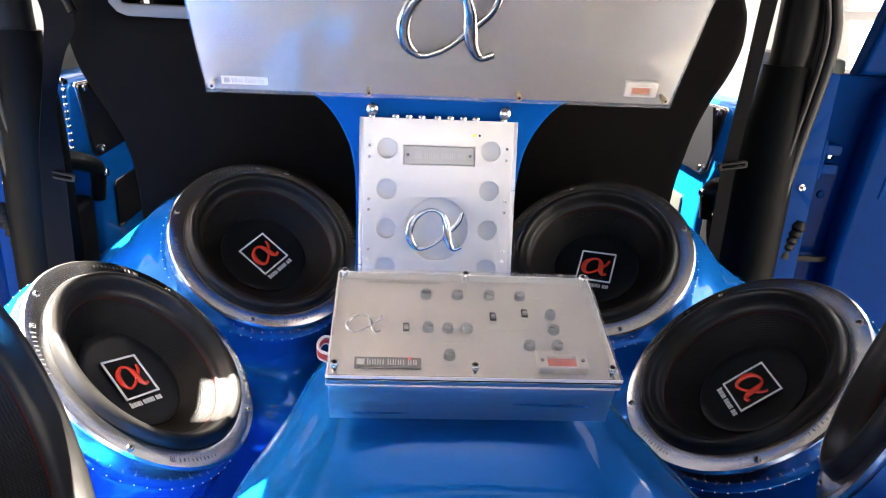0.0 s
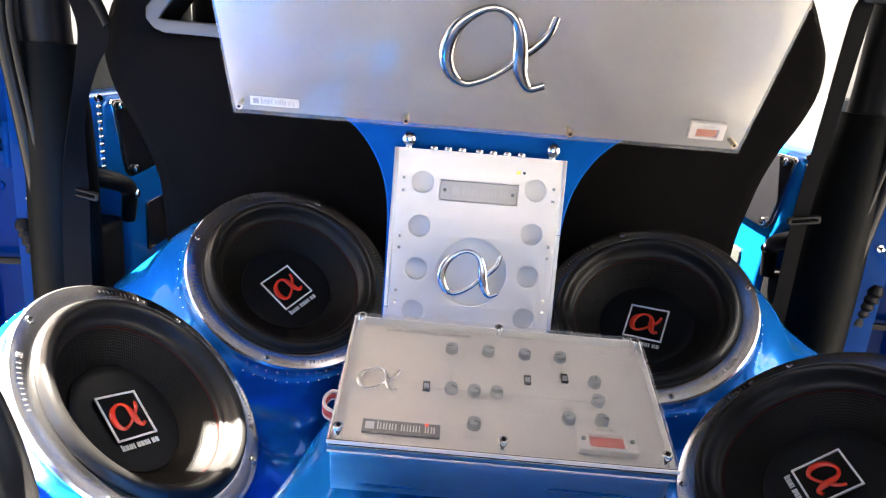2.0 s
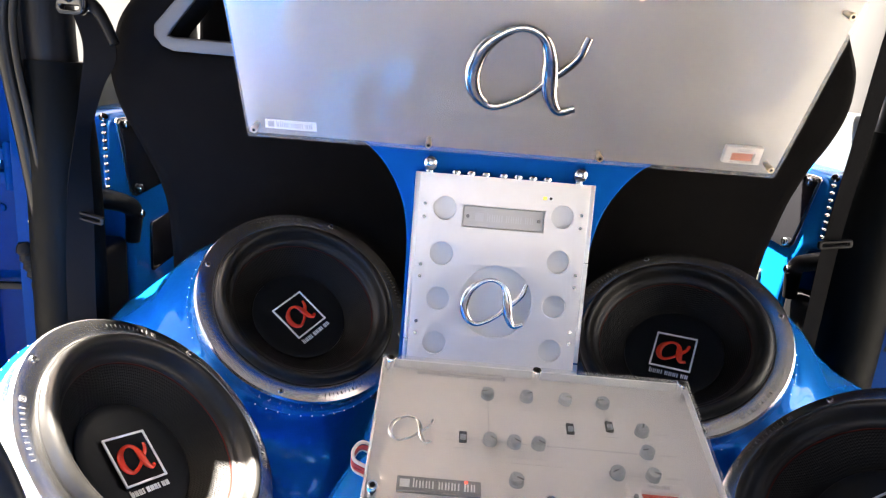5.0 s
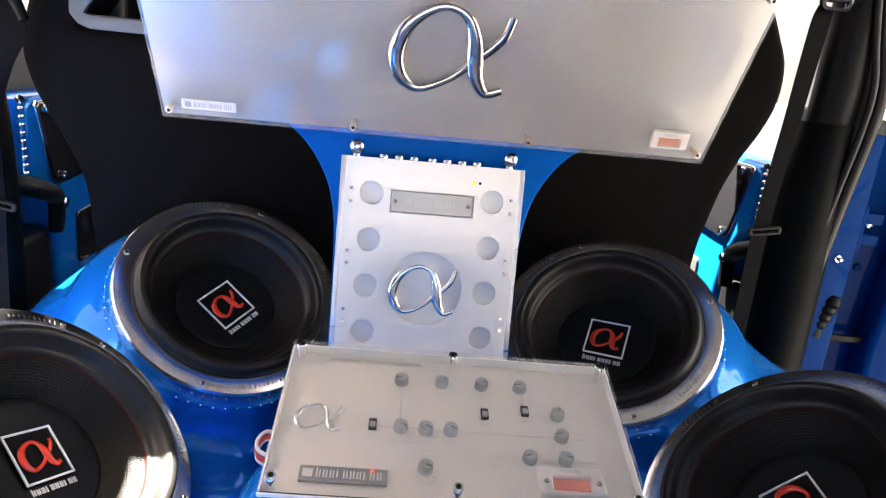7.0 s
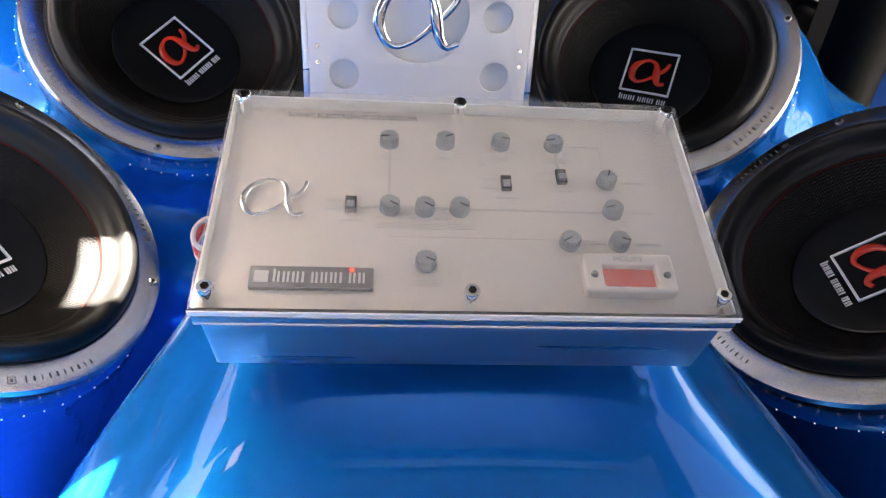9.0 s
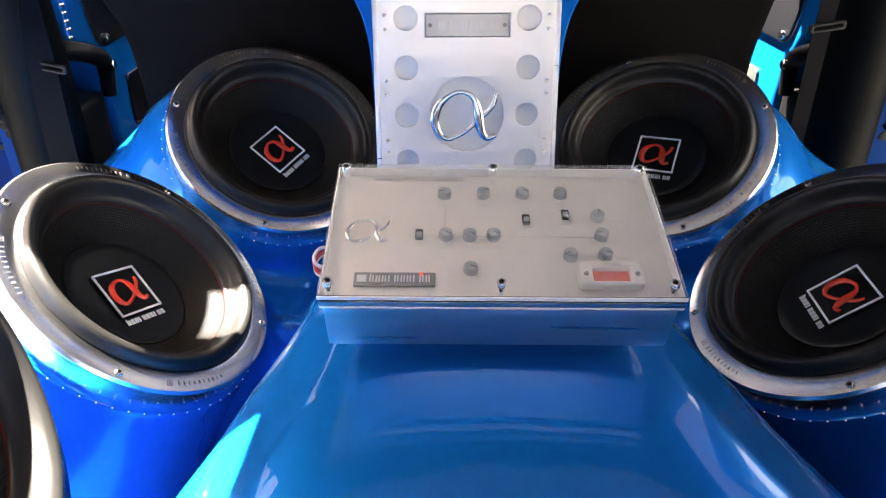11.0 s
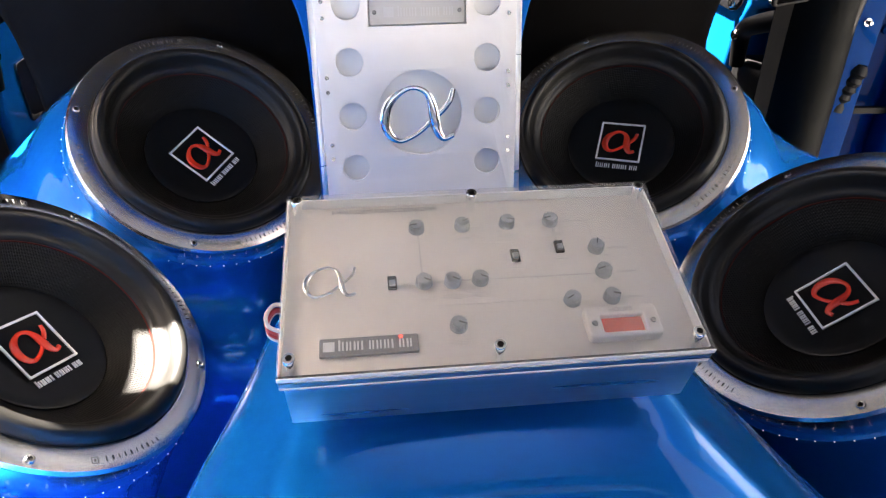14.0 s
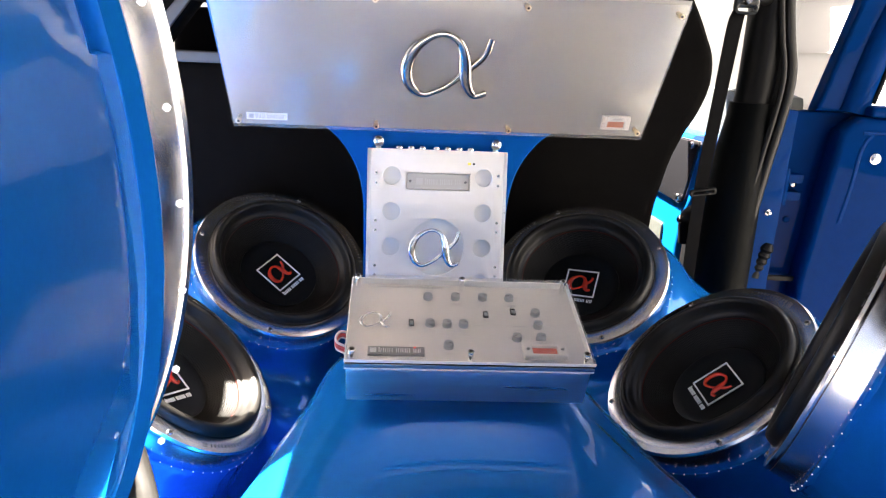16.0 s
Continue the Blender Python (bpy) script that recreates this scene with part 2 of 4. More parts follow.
def spline(points, steps=8):
    """A smooth line through points of any dimension."""
    p = [np.array(q, float) for q in points]
    p = [2 * p[0] - p[1], *p, 2 * p[-1] - p[-2]]
    out = []
    for a, b, c, d in zip(p, p[1:], p[2:], p[3:]):
        for k in range(steps):
            t = k / steps
            out.append(0.5 * (2 * b + (c - a) * t + (2 * a - 5 * b + 4 * c - d) * t * t + (3 * b - a - 3 * c + d) * t ** 3))
    out.append(p[-2])
    return out


def tube(points, radii, seg=12, steps=8, flat=1.0, up=None, bm=None, smooth=True):
    """A tube along points with a radius at each point; flat squeezes it along up."""
    bm = bm or bmesh.new()
    if not hasattr(radii, "__len__"):
        radii = [radii] * len(points)
    line = spline([(*p, r) for p, r in zip(points, radii)], steps) if smooth else [np.array((*p, r), float) for p, r in zip(points, radii)]
    pos = [Vector(q[:3]) for q in line]
    rings, side = [], None
    for i, p in enumerate(pos):
        d = (pos[min(i + 1, len(pos) - 1)] - pos[max(i - 1, 0)]).normalized()
        if up is not None:
            n = Vector(up)
            n = (n - d * n.dot(d)).normalized()
        else:
            n = side if side is not None else (Vector((0, 0, 1)) if abs(d.z) < 0.9 else Vector((1, 0, 0)))
            n = (n - d * n.dot(d)).normalized()
            side = n
        s = d.cross(n)
        r = line[i][3]
        rings.append([bm.verts.new(p + n * (r * flat * math.sin(2 * math.pi * k / seg)) + s * (r * math.cos(2 * math.pi * k / seg))) for k in range(seg)])
    for a, b in zip(rings, rings[1:]):
        for k in range(seg):
            bm.faces.new((a[k], a[(k + 1) % seg], b[(k + 1) % seg], b[k]))
    bm.faces.new(rings[0][::-1])
    bm.faces.new(rings[-1])
    bmesh.ops.recalc_face_normals(bm, faces=bm.faces)
    return bm


def sheet(loops, thick, bevel=0.0, name="sheet"):
    """A plate in the xy plane, z from 0 to thick, cut out by closed loops (the first is the outline, the others are holes)."""
    cu = bpy.data.curves.new(name, "CURVE")
    cu.dimensions, cu.fill_mode = "2D", "BOTH"
    cu.extrude, cu.bevel_depth, cu.bevel_resolution, cu.offset = max(thick / 2 - bevel, 0), bevel, 2, -bevel
    for loop in loops:
        sp = cu.splines.new("POLY")
        sp.points.add(len(loop) - 1)
        for q, xy in zip(sp.points, loop):
            q.co = (xy[0], xy[1], 0, 1)
        sp.use_cyclic_u = True
    ob = bpy.data.objects.new(name, cu)
    scene.collection.objects.link(ob)
    me = bpy.data.meshes.new_from_object(ob.evaluated_get(bpy.context.evaluated_depsgraph_get()))
    bpy.data.objects.remove(ob)
    bpy.data.curves.remove(cu)
    me.transform(Matrix.Translation((0, 0, thick / 2)))
    me.materials.clear()
    bm = bmesh.new()
    bm.from_mesh(me)
    bmesh.ops.remove_doubles(bm, verts=bm.verts, dist=0.00001)
    bm.to_mesh(me)
    bm.free()
    for p in me.polygons:
        p.use_smooth = True
    me.set_sharp_from_angle(angle=radians(35))
    return me


def rounded(x0, x1, y0, y1, r=0.0, seg=6):
    if r <= 0:
        return [(x0, y0), (x1, y0), (x1, y1), (x0, y1)]
    pts = []
    for cx, cy, a in ((x1 - r, y0 + r, -90), (x1 - r, y1 - r, 0), (x0 + r, y1 - r, 90), (x0 + r, y0 + r, 180)):
        pts += [(cx + r * math.cos(radians(a + 90 * k / seg)), cy + r * math.sin(radians(a + 90 * k / seg))) for k in range(seg + 1)]
    return pts


def disc(cx, cy, r, seg=40):
    return [(cx + r * math.cos(2 * math.pi * k / seg), cy + r * math.sin(2 * math.pi * k / seg)) for k in range(seg)]


def words(text, size, material, parent, m, name="lettering", label=""):
    cu = bpy.data.curves.new(name, "FONT")
    cu.body, cu.size, cu.extrude, cu.align_x, cu.align_y = text, size, 0.0002, "CENTER", "CENTER"
    ob = bpy.data.objects.new(name, cu)
    scene.collection.objects.link(ob)
    me = bpy.data.meshes.new_from_object(ob.evaluated_get(bpy.context.evaluated_depsgraph_get()))
    bpy.data.objects.remove(ob)
    me.materials.clear()
    return part(name, me, material, parent, label, m)


def bars(bm, x0, x1, y0, y1, z, n=10, thick=0.0004):
    """A row of plain upright bars that stands for a line of lettering."""
    w = (x1 - x0) / n
    for k in range(n):
        box(bm, x0 + w * (k + 0.10), x0 + w * (k + 0.34), y0, y1 + (0.25 * (y1 - y0) if k == 0 else 0), z, z + thick)
        if k % 4 != 3:
            box(bm, x0 + w * (k + 0.56), x0 + w * (k + 0.78), y0, y1, z, z + thick)
    return bm


LOOP = [(0.600, 0.416), (0.537, 0.208), (0.390, 0.034), (0.233, -0.093), (0.090, -0.240), (-0.113, -0.375), (-0.356, -0.450), (-0.541, -0.315), (-0.600, -0.056), (-0.502, 0.218), (-0.272, 0.404), (-0.062, 0.452), (0.133, 0.357), (0.224, 0.156), (0.256, -0.065), (0.301, -0.295), (0.416, -0.443), (0.592, -0.391)]


def ribbon(width, radius, z=0.0, flat=0.8):
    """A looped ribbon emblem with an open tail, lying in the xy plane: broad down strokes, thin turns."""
    k = width / 1.2
    rad = [0.75, 0.85, 0.85, 0.8, 0.7, 0.7, 0.8, 1.25, 1.5, 1.3, 0.8, 0.7, 0.9, 1.35, 1.6, 1.35, 0.95, 0.75]
    return tube([(x * k, y * k, z) for x, y in LOOP], [radius * r for r in rad], 14, 7, flat, up=(0, 0, 1))


# ---- moulded surfaces ----
def surface_net(f, lo, hi, step):
    """A closed quad mesh on the zero level of f(points), with its vertices drawn onto the level."""
    n = [int(math.ceil((b - a) / step)) + 1 for a, b in zip(lo, hi)]
    g = [np.linspace(a, a + step * (k - 1), k) for a, k in zip(lo, n)]
    P = np.stack(np.meshgrid(*g, indexing="ij"), -1)
    V = f(P.reshape(-1, 3)).reshape(n)
    V[0], V[-1], V[:, 0], V[:, -1], V[:, :, 0], V[:, :, -1] = (np.maximum(q, step * 0.3) for q in (V[0], V[-1], V[:, 0], V[:, -1], V[:, :, 0], V[:, :, -1]))
    ins = V < 0
    cnt = np.zeros([k - 1 for k in n], int)
    for i in (0, 1):
        for j in (0, 1):
            for k in (0, 1):
                cnt += ins[i:n[0] - 1 + i, j:n[1] - 1 + j, k:n[2] - 1 + k]
    act = (cnt > 0) & (cnt < 8)
    idx = -np.ones(act.shape, int)
    idx[act] = np.arange(act.sum())
    cells = np.argwhere(act)
    pts = np.array(lo) + (cells + 0.5) * step
    h = step * 0.25
    for _ in range(6):
        v = f(pts)
        gr = np.stack([(f(pts + h * e) - f(pts - h * e)) / (2 * h) for e in np.eye(3)], -1)
        pts = pts - np.clip(v / np.maximum((gr ** 2).sum(-1), 0.05), -step, step)[:, None] * gr * 0.8
    centre = np.array(lo) + (cells + 0.5) * step
    pts = np.clip(pts, centre - 0.9 * step, centre + 0.9 * step)
    quads = []
    for ax in range(3):
        a = [slice(None)] * 3
        b = [slice(None)] * 3
        a[ax], b[ax] = slice(0, -1), slice(1, None)
        cross = ins[tuple(a)] != ins[tuple(b)]
        o1, o2 = (ax + 1) % 3, (ax + 2) % 3
        for c in np.argwhere(cross):
            if c[o1] == 0 or c[o2] == 0 or c[o1] >= act.shape[o1] or c[o2] >= act.shape[o2]:
                continue
            q = []
            for d1, d2 in ((0, 0), (1, 0), (1, 1), (0, 1)):
                cc = c.copy()
                cc[o1] -= d1
                cc[o2] -= d2
                q.append(int(idx[tuple(cc)]))
            if min(q) < 0:
                continue
            quads.append(q if not ins[tuple(c)] else q[::-1])
    me = bpy.data.meshes.new("moulding")
    me.from_pydata(pts.tolist(), [], quads)
    bm = bmesh.new()
    bm.from_mesh(me)
    bmesh.ops.recalc_face_normals(bm, faces=bm.faces)
    bm.to_mesh(me)
    bm.free()
    for p in me.polygons:
        p.use_smooth = True
    return me


def smin(a, b, k):
    h = np.clip(0.5 + 0.5 * (b - a) / k, 0, 1)
    return b * (1 - h) + a * h - k * h * (1 - h)


def cone_field(c, n, r1, r2, length, rnd=0.02):
    """Distance to a rounded frustum whose flat end is at c, facing n."""
    c, n = np.array(c), np.array(n)

    def f(p):
        d = p - c
        ax = -(d @ n)
        rad = np.sqrt(np.maximum((d * d).sum(-1) - ax * ax, 1e-12))
        t = np.clip(ax / length, 0, 1)
        rr = r1 + (r2 - r1) * t ** 1.3
        q = np.stack([(rad - rr) + rnd, np.maximum(-ax, ax - length) + rnd], -1)
        return np.minimum(q.max(-1), 0) + np.sqrt((np.maximum(q, 0) ** 2).sum(-1)) - rnd
    return f


def box_field(lo, hi, rnd=0.05):
    mid, half = (np.array(lo) + np.array(hi)) / 2, (np.array(hi) - np.array(lo)) / 2 - rnd

    def f(p):
        q = np.abs(p - mid) - half
        return np.minimum(q.max(-1), 0) + np.sqrt((np.maximum(q, 0) ** 2).sum(-1)) - rnd
    return f


# ---- places of the eight speakers and their enclosures ----
RADIUS = 0.1650
PLACES = {  # centre of the ring's face, its normal, the way in which the badge reads, the turn of the ring's screws
    "front_left": ((-0.2700, 1.2114, 0.6472), (0.364, -0.540, 0.759), (0.032, 0.046, 0.018), 175),
    "front_right": ((0.2793, 1.1723, 0.6489), (-0.339, -0.514, 0.788), (0.050, -0.028, 0.003), 5),
    "middle_left": ((-0.3774, 0.9071, 0.5902), (0.686, -0.060, 0.725), (0.023, 0.056, -0.017), 10),
    "middle_right": ((0.3863, 0.8630, 0.6026), (-0.652, -0.039, 0.757), (-0.003, -0.058, -0.006), 70),
    "rear_left": ((-0.3571, 0.5416, 0.7227), (0.886, 0.354, 0.299), (0.42, -0.9, 0.3), 30),
    "rear_right": ((0.3965, 0.6191, 0.7543), (-0.743, 0.619, 0.255), (0.5, 0.6, -0.3), 30),
    "tail_left": ((-0.3127, 0.1184, 1.0076), (-0.036, 0.997, 0.075), (1.0, 0.0, 0.2), 20),
    "tail_right": ((0.350, 0.455, 0.975), (-0.895, 0.438, 0.080), (0.36, 0.93, 0.2), 20),
}
PLACES = {k: (np.array(c), np.array(n) / np.linalg.norm(n), np.array(x), a) for k, (c, n, x, a) in PLACES.items()}


def enclosure(side):
    """The moulded shell of one side: four stubs that flow into a long base along the body."""
    s = -1 if side == "left" else 1
    stubs, holes = [], []
    for row, length, flare in (("front", 0.30, 0.09), ("middle", 0.30, 0.06), ("rear", 0.20, 0.07), ("tail", 0.11, 0.0)):
        c, n, *_ = PLACES[f"{row}_{side}"]
        edge = RADIUS + (-0.0010 if (row, side) == ("tail", "left") else 0.0015)
        stubs.append(cone_field(c - n * 0.031, n, edge, RADIUS + flare, length, 0.006))
        holes.append(cone_field(c + n * 0.05, n, 0.142, 0.142, 0.17, 0.01))
    xs = sorted((s * 0.40, s * 0.68))
    base = box_field((xs[0], -0.3, 0.02), (xs[1], 1.32, 0.44), 0.08)
    xt = sorted((s * 0.46, s * 0.68))
    back = box_field((xt[0], -0.3, 0.3), (xt[1], 0.22 if s < 0 else 0.52, 1.02), 0.10)
    low = box_field((xt[0], -0.3, 0.3), (xt[1], 0.52, 0.78), 0.08)

    xo = sorted((s * 0.43, s * 0.68))
    ledge = box_field((xo[0], 0.78, 0.02), (xo[1], 1.27, 0.545), 0.05)
    xi = sorted((s * 0.19, s * 0.50))
    inner = box_field((xi[0], 0.98, 0.02), (xi[1], 1.36, 0.44), 0.06)

    c, n, *_ = PLACES[f"front_{side}"]
    skirt = cone_field(c + np.array((s * 0.050, 0.0, 0.0)) - n * 0.055, n, RADIUS - 0.012, RADIUS + 0.075, 0.24, 0.03)

    def f(p):
        v = smin(smin(stubs[0](p), skirt(p), 0.05), stubs[1](p), 0.06)
        v = smin(v, smin(ledge(p), inner(p), 0.08), 0.11)
        v = smin(v, base(p), 0.10)
        v = smin(v, smin(stubs[2](p), np.minimum(back(p), low(p)), 0.10), 0.05)
        v = smin(v, stubs[3](p), 0.05)
        for hole in holes:
            v = np.maximum(v, -hole(p))
        return v
    lo, hi = ((-0.70, -0.32, 0.0), (-0.02, 1.46, 1.2)) if s < 0 else ((0.02, -0.32, 0.0), (0.70, 1.46, 1.2))
    me = surface_net(f, lo, hi, 0.0125)
    ob = thing("speaker_enclosure", Matrix(), "glossy blue moulded fibreglass enclosure with four speaker openings", "speaker enclosure", "moulded enclosures")
    part("shell", me, BLUE, ob)
    for row in ("front", "middle", "rear", "tail"):
        c, n, x, _ = PLACES[f"{row}_{side}"]
        x = x - n * x.dot(n)
        x /= np.linalg.norm(x)
        r = RADIUS - (0.0027 if (row, side) == ("tail", "left") else 0.0)
        part("mounting_lip", lathe([(r - 0.006, -0.040), (r + 0.0020, -0.0395), (r + 0.0042, -0.0368), (r + 0.0036, -0.0340), (r - 0.0010, -0.0325), (r - 0.004, -0.0325)], 96), BLUE, ob, "rounded blue lip under the speaker ring", axes(c, x, np.cross(n, x), n))
    return ob


for side in ("left", "right"):
    enclosure(side)


def speaker():
    """A large round subwoofer; z points out of it, x is the way in which its badge reads."""
    ob = thing("subwoofer", Matrix(), "black subwoofer with a machined silver ring and red badge", "subwoofer", "subwoofers")
    R = RADIUS
    ring = part("trim_ring", lathe([(0.150, -0.006), (R - 0.004, -0.006), (R - 0.001, -0.0052), (R - 0.0005, -0.003), (R - 0.003, 0.0), (0.141, 0.0012), (0.1385, 0.0), (0.1385, -0.02), (0.150, -0.02)], 128, close=True), RING, ob, "machined silver trim ring", sharp=30)
    part("spacer_band", lathe([(R - 0.006, -0.034), (R - 0.0026, -0.0335), (R - 0.0012, -0.0295), (R - 0.0016, -0.0062), (R - 0.006, -0.0058)], 128), BAND, ob, "polished silver band below the ring", sharp=30)
    part("surround", lathe([(0.1380, -0.012), (0.1380, 0.0006), (0.1372, 0.0040), (0.1350, 0.0088), (0.1318, 0.0124), (0.1280, 0.0136), (0.1242, 0.0122), (0.1212, 0.0080), (0.1190, 0.0022), (0.1166, -0.0030), (0.1128, -0.0066), (0.1092, -0.0090), (0.1084, -0.0118)], 128), RUBBER, ob, "black rubber roll surround", sharp=60)
    part("gasket", lathe([(0.1390, -0.004), (0.1390, 0.0003), (0.1382, 0.0009), (0.1374, 0.0003), (0.1374, -0.004)], 128), BLACK, ob, "thin black gasket inside the ring")
    part("cone", lathe([(0.1130, -0.0115), (0.1085, -0.0125), (0.1075, -0.0138), (0.095, -0.026), (0.0735, -0.0445), (0.0720, -0.048)], 128), CONE, ob, "woven black cone")
    part("stitching", lathe([(0.1090, -0.0126), (0.1086, -0.0119), (0.1080, -0.0121), (0.1078, -0.0134)], 128), STITCH, ob, "thin red stitching")
    part("dust_cap", lathe([(0.0732, -0.046), (0.0725, -0.0432), (0.0705, -0.0425), (0.06, -0.0445), (0.03, -0.0475), (0.0, -0.0485)], 96), CAP, ob)
    badge = part("badge", sheet([rounded(-0.0305, 0.0305, -0.0305, 0.0305, 0.001)], 0.0016, 0.0003), BLACK, ob, "black square badge with a pale frame", Matrix.Translation((0, 0.001, -0.0455)))
    part("badge_frame", sheet([rounded(-0.0305, 0.0305, -0.0305, 0.0305, 0.0012), rounded(-0.0280, 0.0280, -0.0280, 0.0280, 0.0008)], 0.002, 0.0004), WHITE, badge, "", Matrix.Translation((0, 0, 0.0014)))
    part("emblem", ribbon(0.042, 0.0031, 0.003, 0.55), RED, badge, "raised red ribbon emblem")
    part("lettering", bars(bmesh.new(), -0.0285, 0.0295, -0.0415, -0.0352, 0.0, 10, 0.0012), WHITE, badge)
    bm = bmesh.new()
    for q in range(4):
        for k in range(11):
            a = radians(20 + 90 * q + k * 2.35 + (1.6 if k else 0))
            m = Matrix.Rotation(a, 4, "Z") @ Matrix.Translation((0.1525, 0, 0.0005))
            if k:
                w = (0.0007, 0.0011, 0.0016)[k * 7 % 3]
                bmesh.ops.create_cube(bm, size=1.0, matrix=m @ Matrix.Diagonal((0.0056 if k == 1 else 0.0042, w, 0.0006, 1)))
            else:
                for x, y, u, v in ((-0.0028, 0, 0.0005, 0.006), (0.0028, 0, 0.0005, 0.006), (0, -0.0028, 0.0052, 0.0005), (0, 0.0028, 0.0052, 0.0005), (0, 0, 0.0024, 0.0016)):
                    bmesh.ops.create_cube(bm, size=1.0, matrix=m @ Matrix.Translation((x, y, 0)) @ Matrix.Diagonal((u, v, 0.0006, 1)))
    tagged(part("engraving", bm, ENGRAVED, ring), kind="stuff")
    for q in range(4):
        a = radians(90 * q)
        screw = part("screw", lathe([(0.0020, 0.0002), (0.0022, 0.0020), (0.0034, 0.0022), (0.0041, 0.0016), (0.0043, 0.0)], 18), DARK_CHROME, ring, "dark socket screw", Matrix.Translation((0.1545 * math.cos(a), 0.1545 * math.sin(a), 0.0003)))
        part("socket", lathe([(0.0, 0.0012), (0.0021, 0.0012), (0.0023, 0.0004)], 6), BLACK, screw)
    bm = bmesh.new()
    for k in range(64):
        a = 2 * math.pi * k / 64
        bmesh.ops.create_icosphere(bm, subdivisions=1, radius=0.0008, matrix=Matrix.Translation(((R + 0.0040) * math.cos(a), (R + 0.0040) * math.sin(a), -0.0342)))
    tagged(part("light_string", bm, LED, ob, "ring of tiny white lights"), kind="stuff")
    return ob


first = None
for key, (c, n, x, turn) in PLACES.items():
    x = x - n * x.dot(n)
    x /= np.linalg.norm(x)
    m = axes(c, x, np.cross(n, x), n)
    if first is None:
        first = one = speaker()
        first.matrix_world = m
    else:
        one = copy_thing(first, m)
    flat = Vector((1, 0, 0)) - Vector(n) * n[0]
    lean = math.atan2(np.cross(x, np.array(flat)).dot(n), np.array(flat).dot(x))
    for o in one.children:
        if o.name.startswith("trim_ring"):
            o.rotation_euler = (0, 0, lean + radians(turn))

# ---- centre console ----
console = thing("centre_console", Matrix(), "glossy blue moulded centre console that flares towards the tailgate", "console")
bm = bmesh.new()
rows = []
for y, w, zt, wb in spline([(-0.15, 0.40, 0.566, 0.50), (0.2, 0.335, 0.592, 0.42), (0.4, 0.270, 0.610, 0.338), (0.50, 0.232, 0.616, 0.296), (0.56, 0.210, 0.621, 0.275), (0.61, 0.192, 0.625, 0.261), (0.65, 0.178, 0.6285, 0.249), (0.69, 0.166, 0.632, 0.240), (0.73, 0.158, 0.637, 0.230), (0.80, 0.153, 0.645, 0.208), (0.86, 0.150, 0.645, 0.193), (0.92, 0.14, 0.60, 0.180), (1.0, 0.13, 0.57, 0.170), (1.10, 0.13, 0.57, 0.165)], 5):
    zb = min(0.55, zt - 0.05)
    half = [tuple(q) for q in spline([(0.0, zt), (0.5 * w, zt - 0.0026), (0.84 * w, zt - 0.0125), (w, zt - 0.0255), (0.5 * (w + wb) + 0.004, 0.5 * (zt + zb) - 0.006), (wb, zb), (wb + 0.020, zb - 0.08), (wb + 0.034, 0.36), (wb + 0.045, 0.05)], 5)]
    line = [(-x, z) for x, z in half[:0:-1]] + half
    rows.append([bm.verts.new((0.006 + x, y, z)) for x, z in line])
for a, b in zip(rows, rows[1:]):
    for p, q, r, t in zip(a, a[1:], b[1:], b):
        bm.faces.new((p, q, r, t))
bmesh.ops.recalc_face_normals(bm, faces=bm.faces)
part("shell", bm, BLUE, console, sharp=180)
neck_out = [(-0.13, -0.75), (-0.125, -0.1), (-0.128, -0.01), (-0.145, 0.05), (-0.185, 0.10), (-0.25, 0.128), (-0.33, 0.135), (-0.345, 0.16), (-0.362, 0.37), (0.362, 0.37), (0.345, 0.16), (0.33, 0.135), (0.25, 0.128), (0.185, 0.10), (0.145, 0.05), (0.128, -0.01), (0.125, -0.1), (0.13, -0.75)]
curve = [tuple(q) for q in spline(neck_out[1:8], 5)]
neck_out = [neck_out[0], *curve, neck_out[8], (-neck_out[8][0], neck_out[8][1]), *[(-x, y) for x, y in curve[::-1]], neck_out[-1]]
me = sheet([neck_out], 0.03, 0.004)
part("neck_board", me, BOARD_BLUE, console, "blue board flared at the top", pose(0, 1.165, 0.80, 90, 0, 0))

# ---- crossover ----
T = radians(17.3)
cross = thing("crossover_unit", axes((0.004, 0.668, 0.711), (1, 0, 0), (0, math.cos(T), math.sin(T)), (0, -math.sin(T), math.cos(T))) @ pose(0.0003, 0.0665, 0, 0, 0, -1.5) @ Matrix.Translation((0, -0.0705, 0)), "silver electronic crossover box under a clear acrylic lid", "crossover")
part("case", box(bmesh.new(), -0.1385, 0.1395, -0.006, 0.147, -0.067, -0.0165, 0.0015), ALU, cross)
part("face_plate", sheet([rounded(-0.1406, 0.1420, -0.0095, 0.1510, 0.001)], 0.0025, 0.0005), ALU_SATIN, cross, "satin aluminium face plate", Matrix.Translation((0, 0, -0.0165)))
for x0, x1, y0, y1 in ((-0.1404, 0.1412, 0.1470, 0.1483), (-0.1404, -0.1391, -0.0050, 0.1468), (0.1399, 0.1412, -0.0050, 0.1468)):
    part("lid_side", box(bmesh.new(), x0, x1, y0, y1, -0.0139, -0.0047, 0.0003), FROST, cross, "pale side strip below the lid")
bm = bmesh.new()
quad = [bm.verts.new(q) for q in ((-0.1402, -0.0092, -0.0088), (0.1416, -0.0092, -0.0088), (0.1416, -0.0035, -0.0139), (-0.1402, -0.0035, -0.0139), (-0.1402, -0.0092, -0.0139), (0.1416, -0.0092, -0.0139))]
for f in ((0, 1, 2, 3), (4, 5, 1, 0), (3, 2, 5, 4), (0, 3, 4), (1, 5, 2)):
    bm.faces.new([quad[k] for k in f])
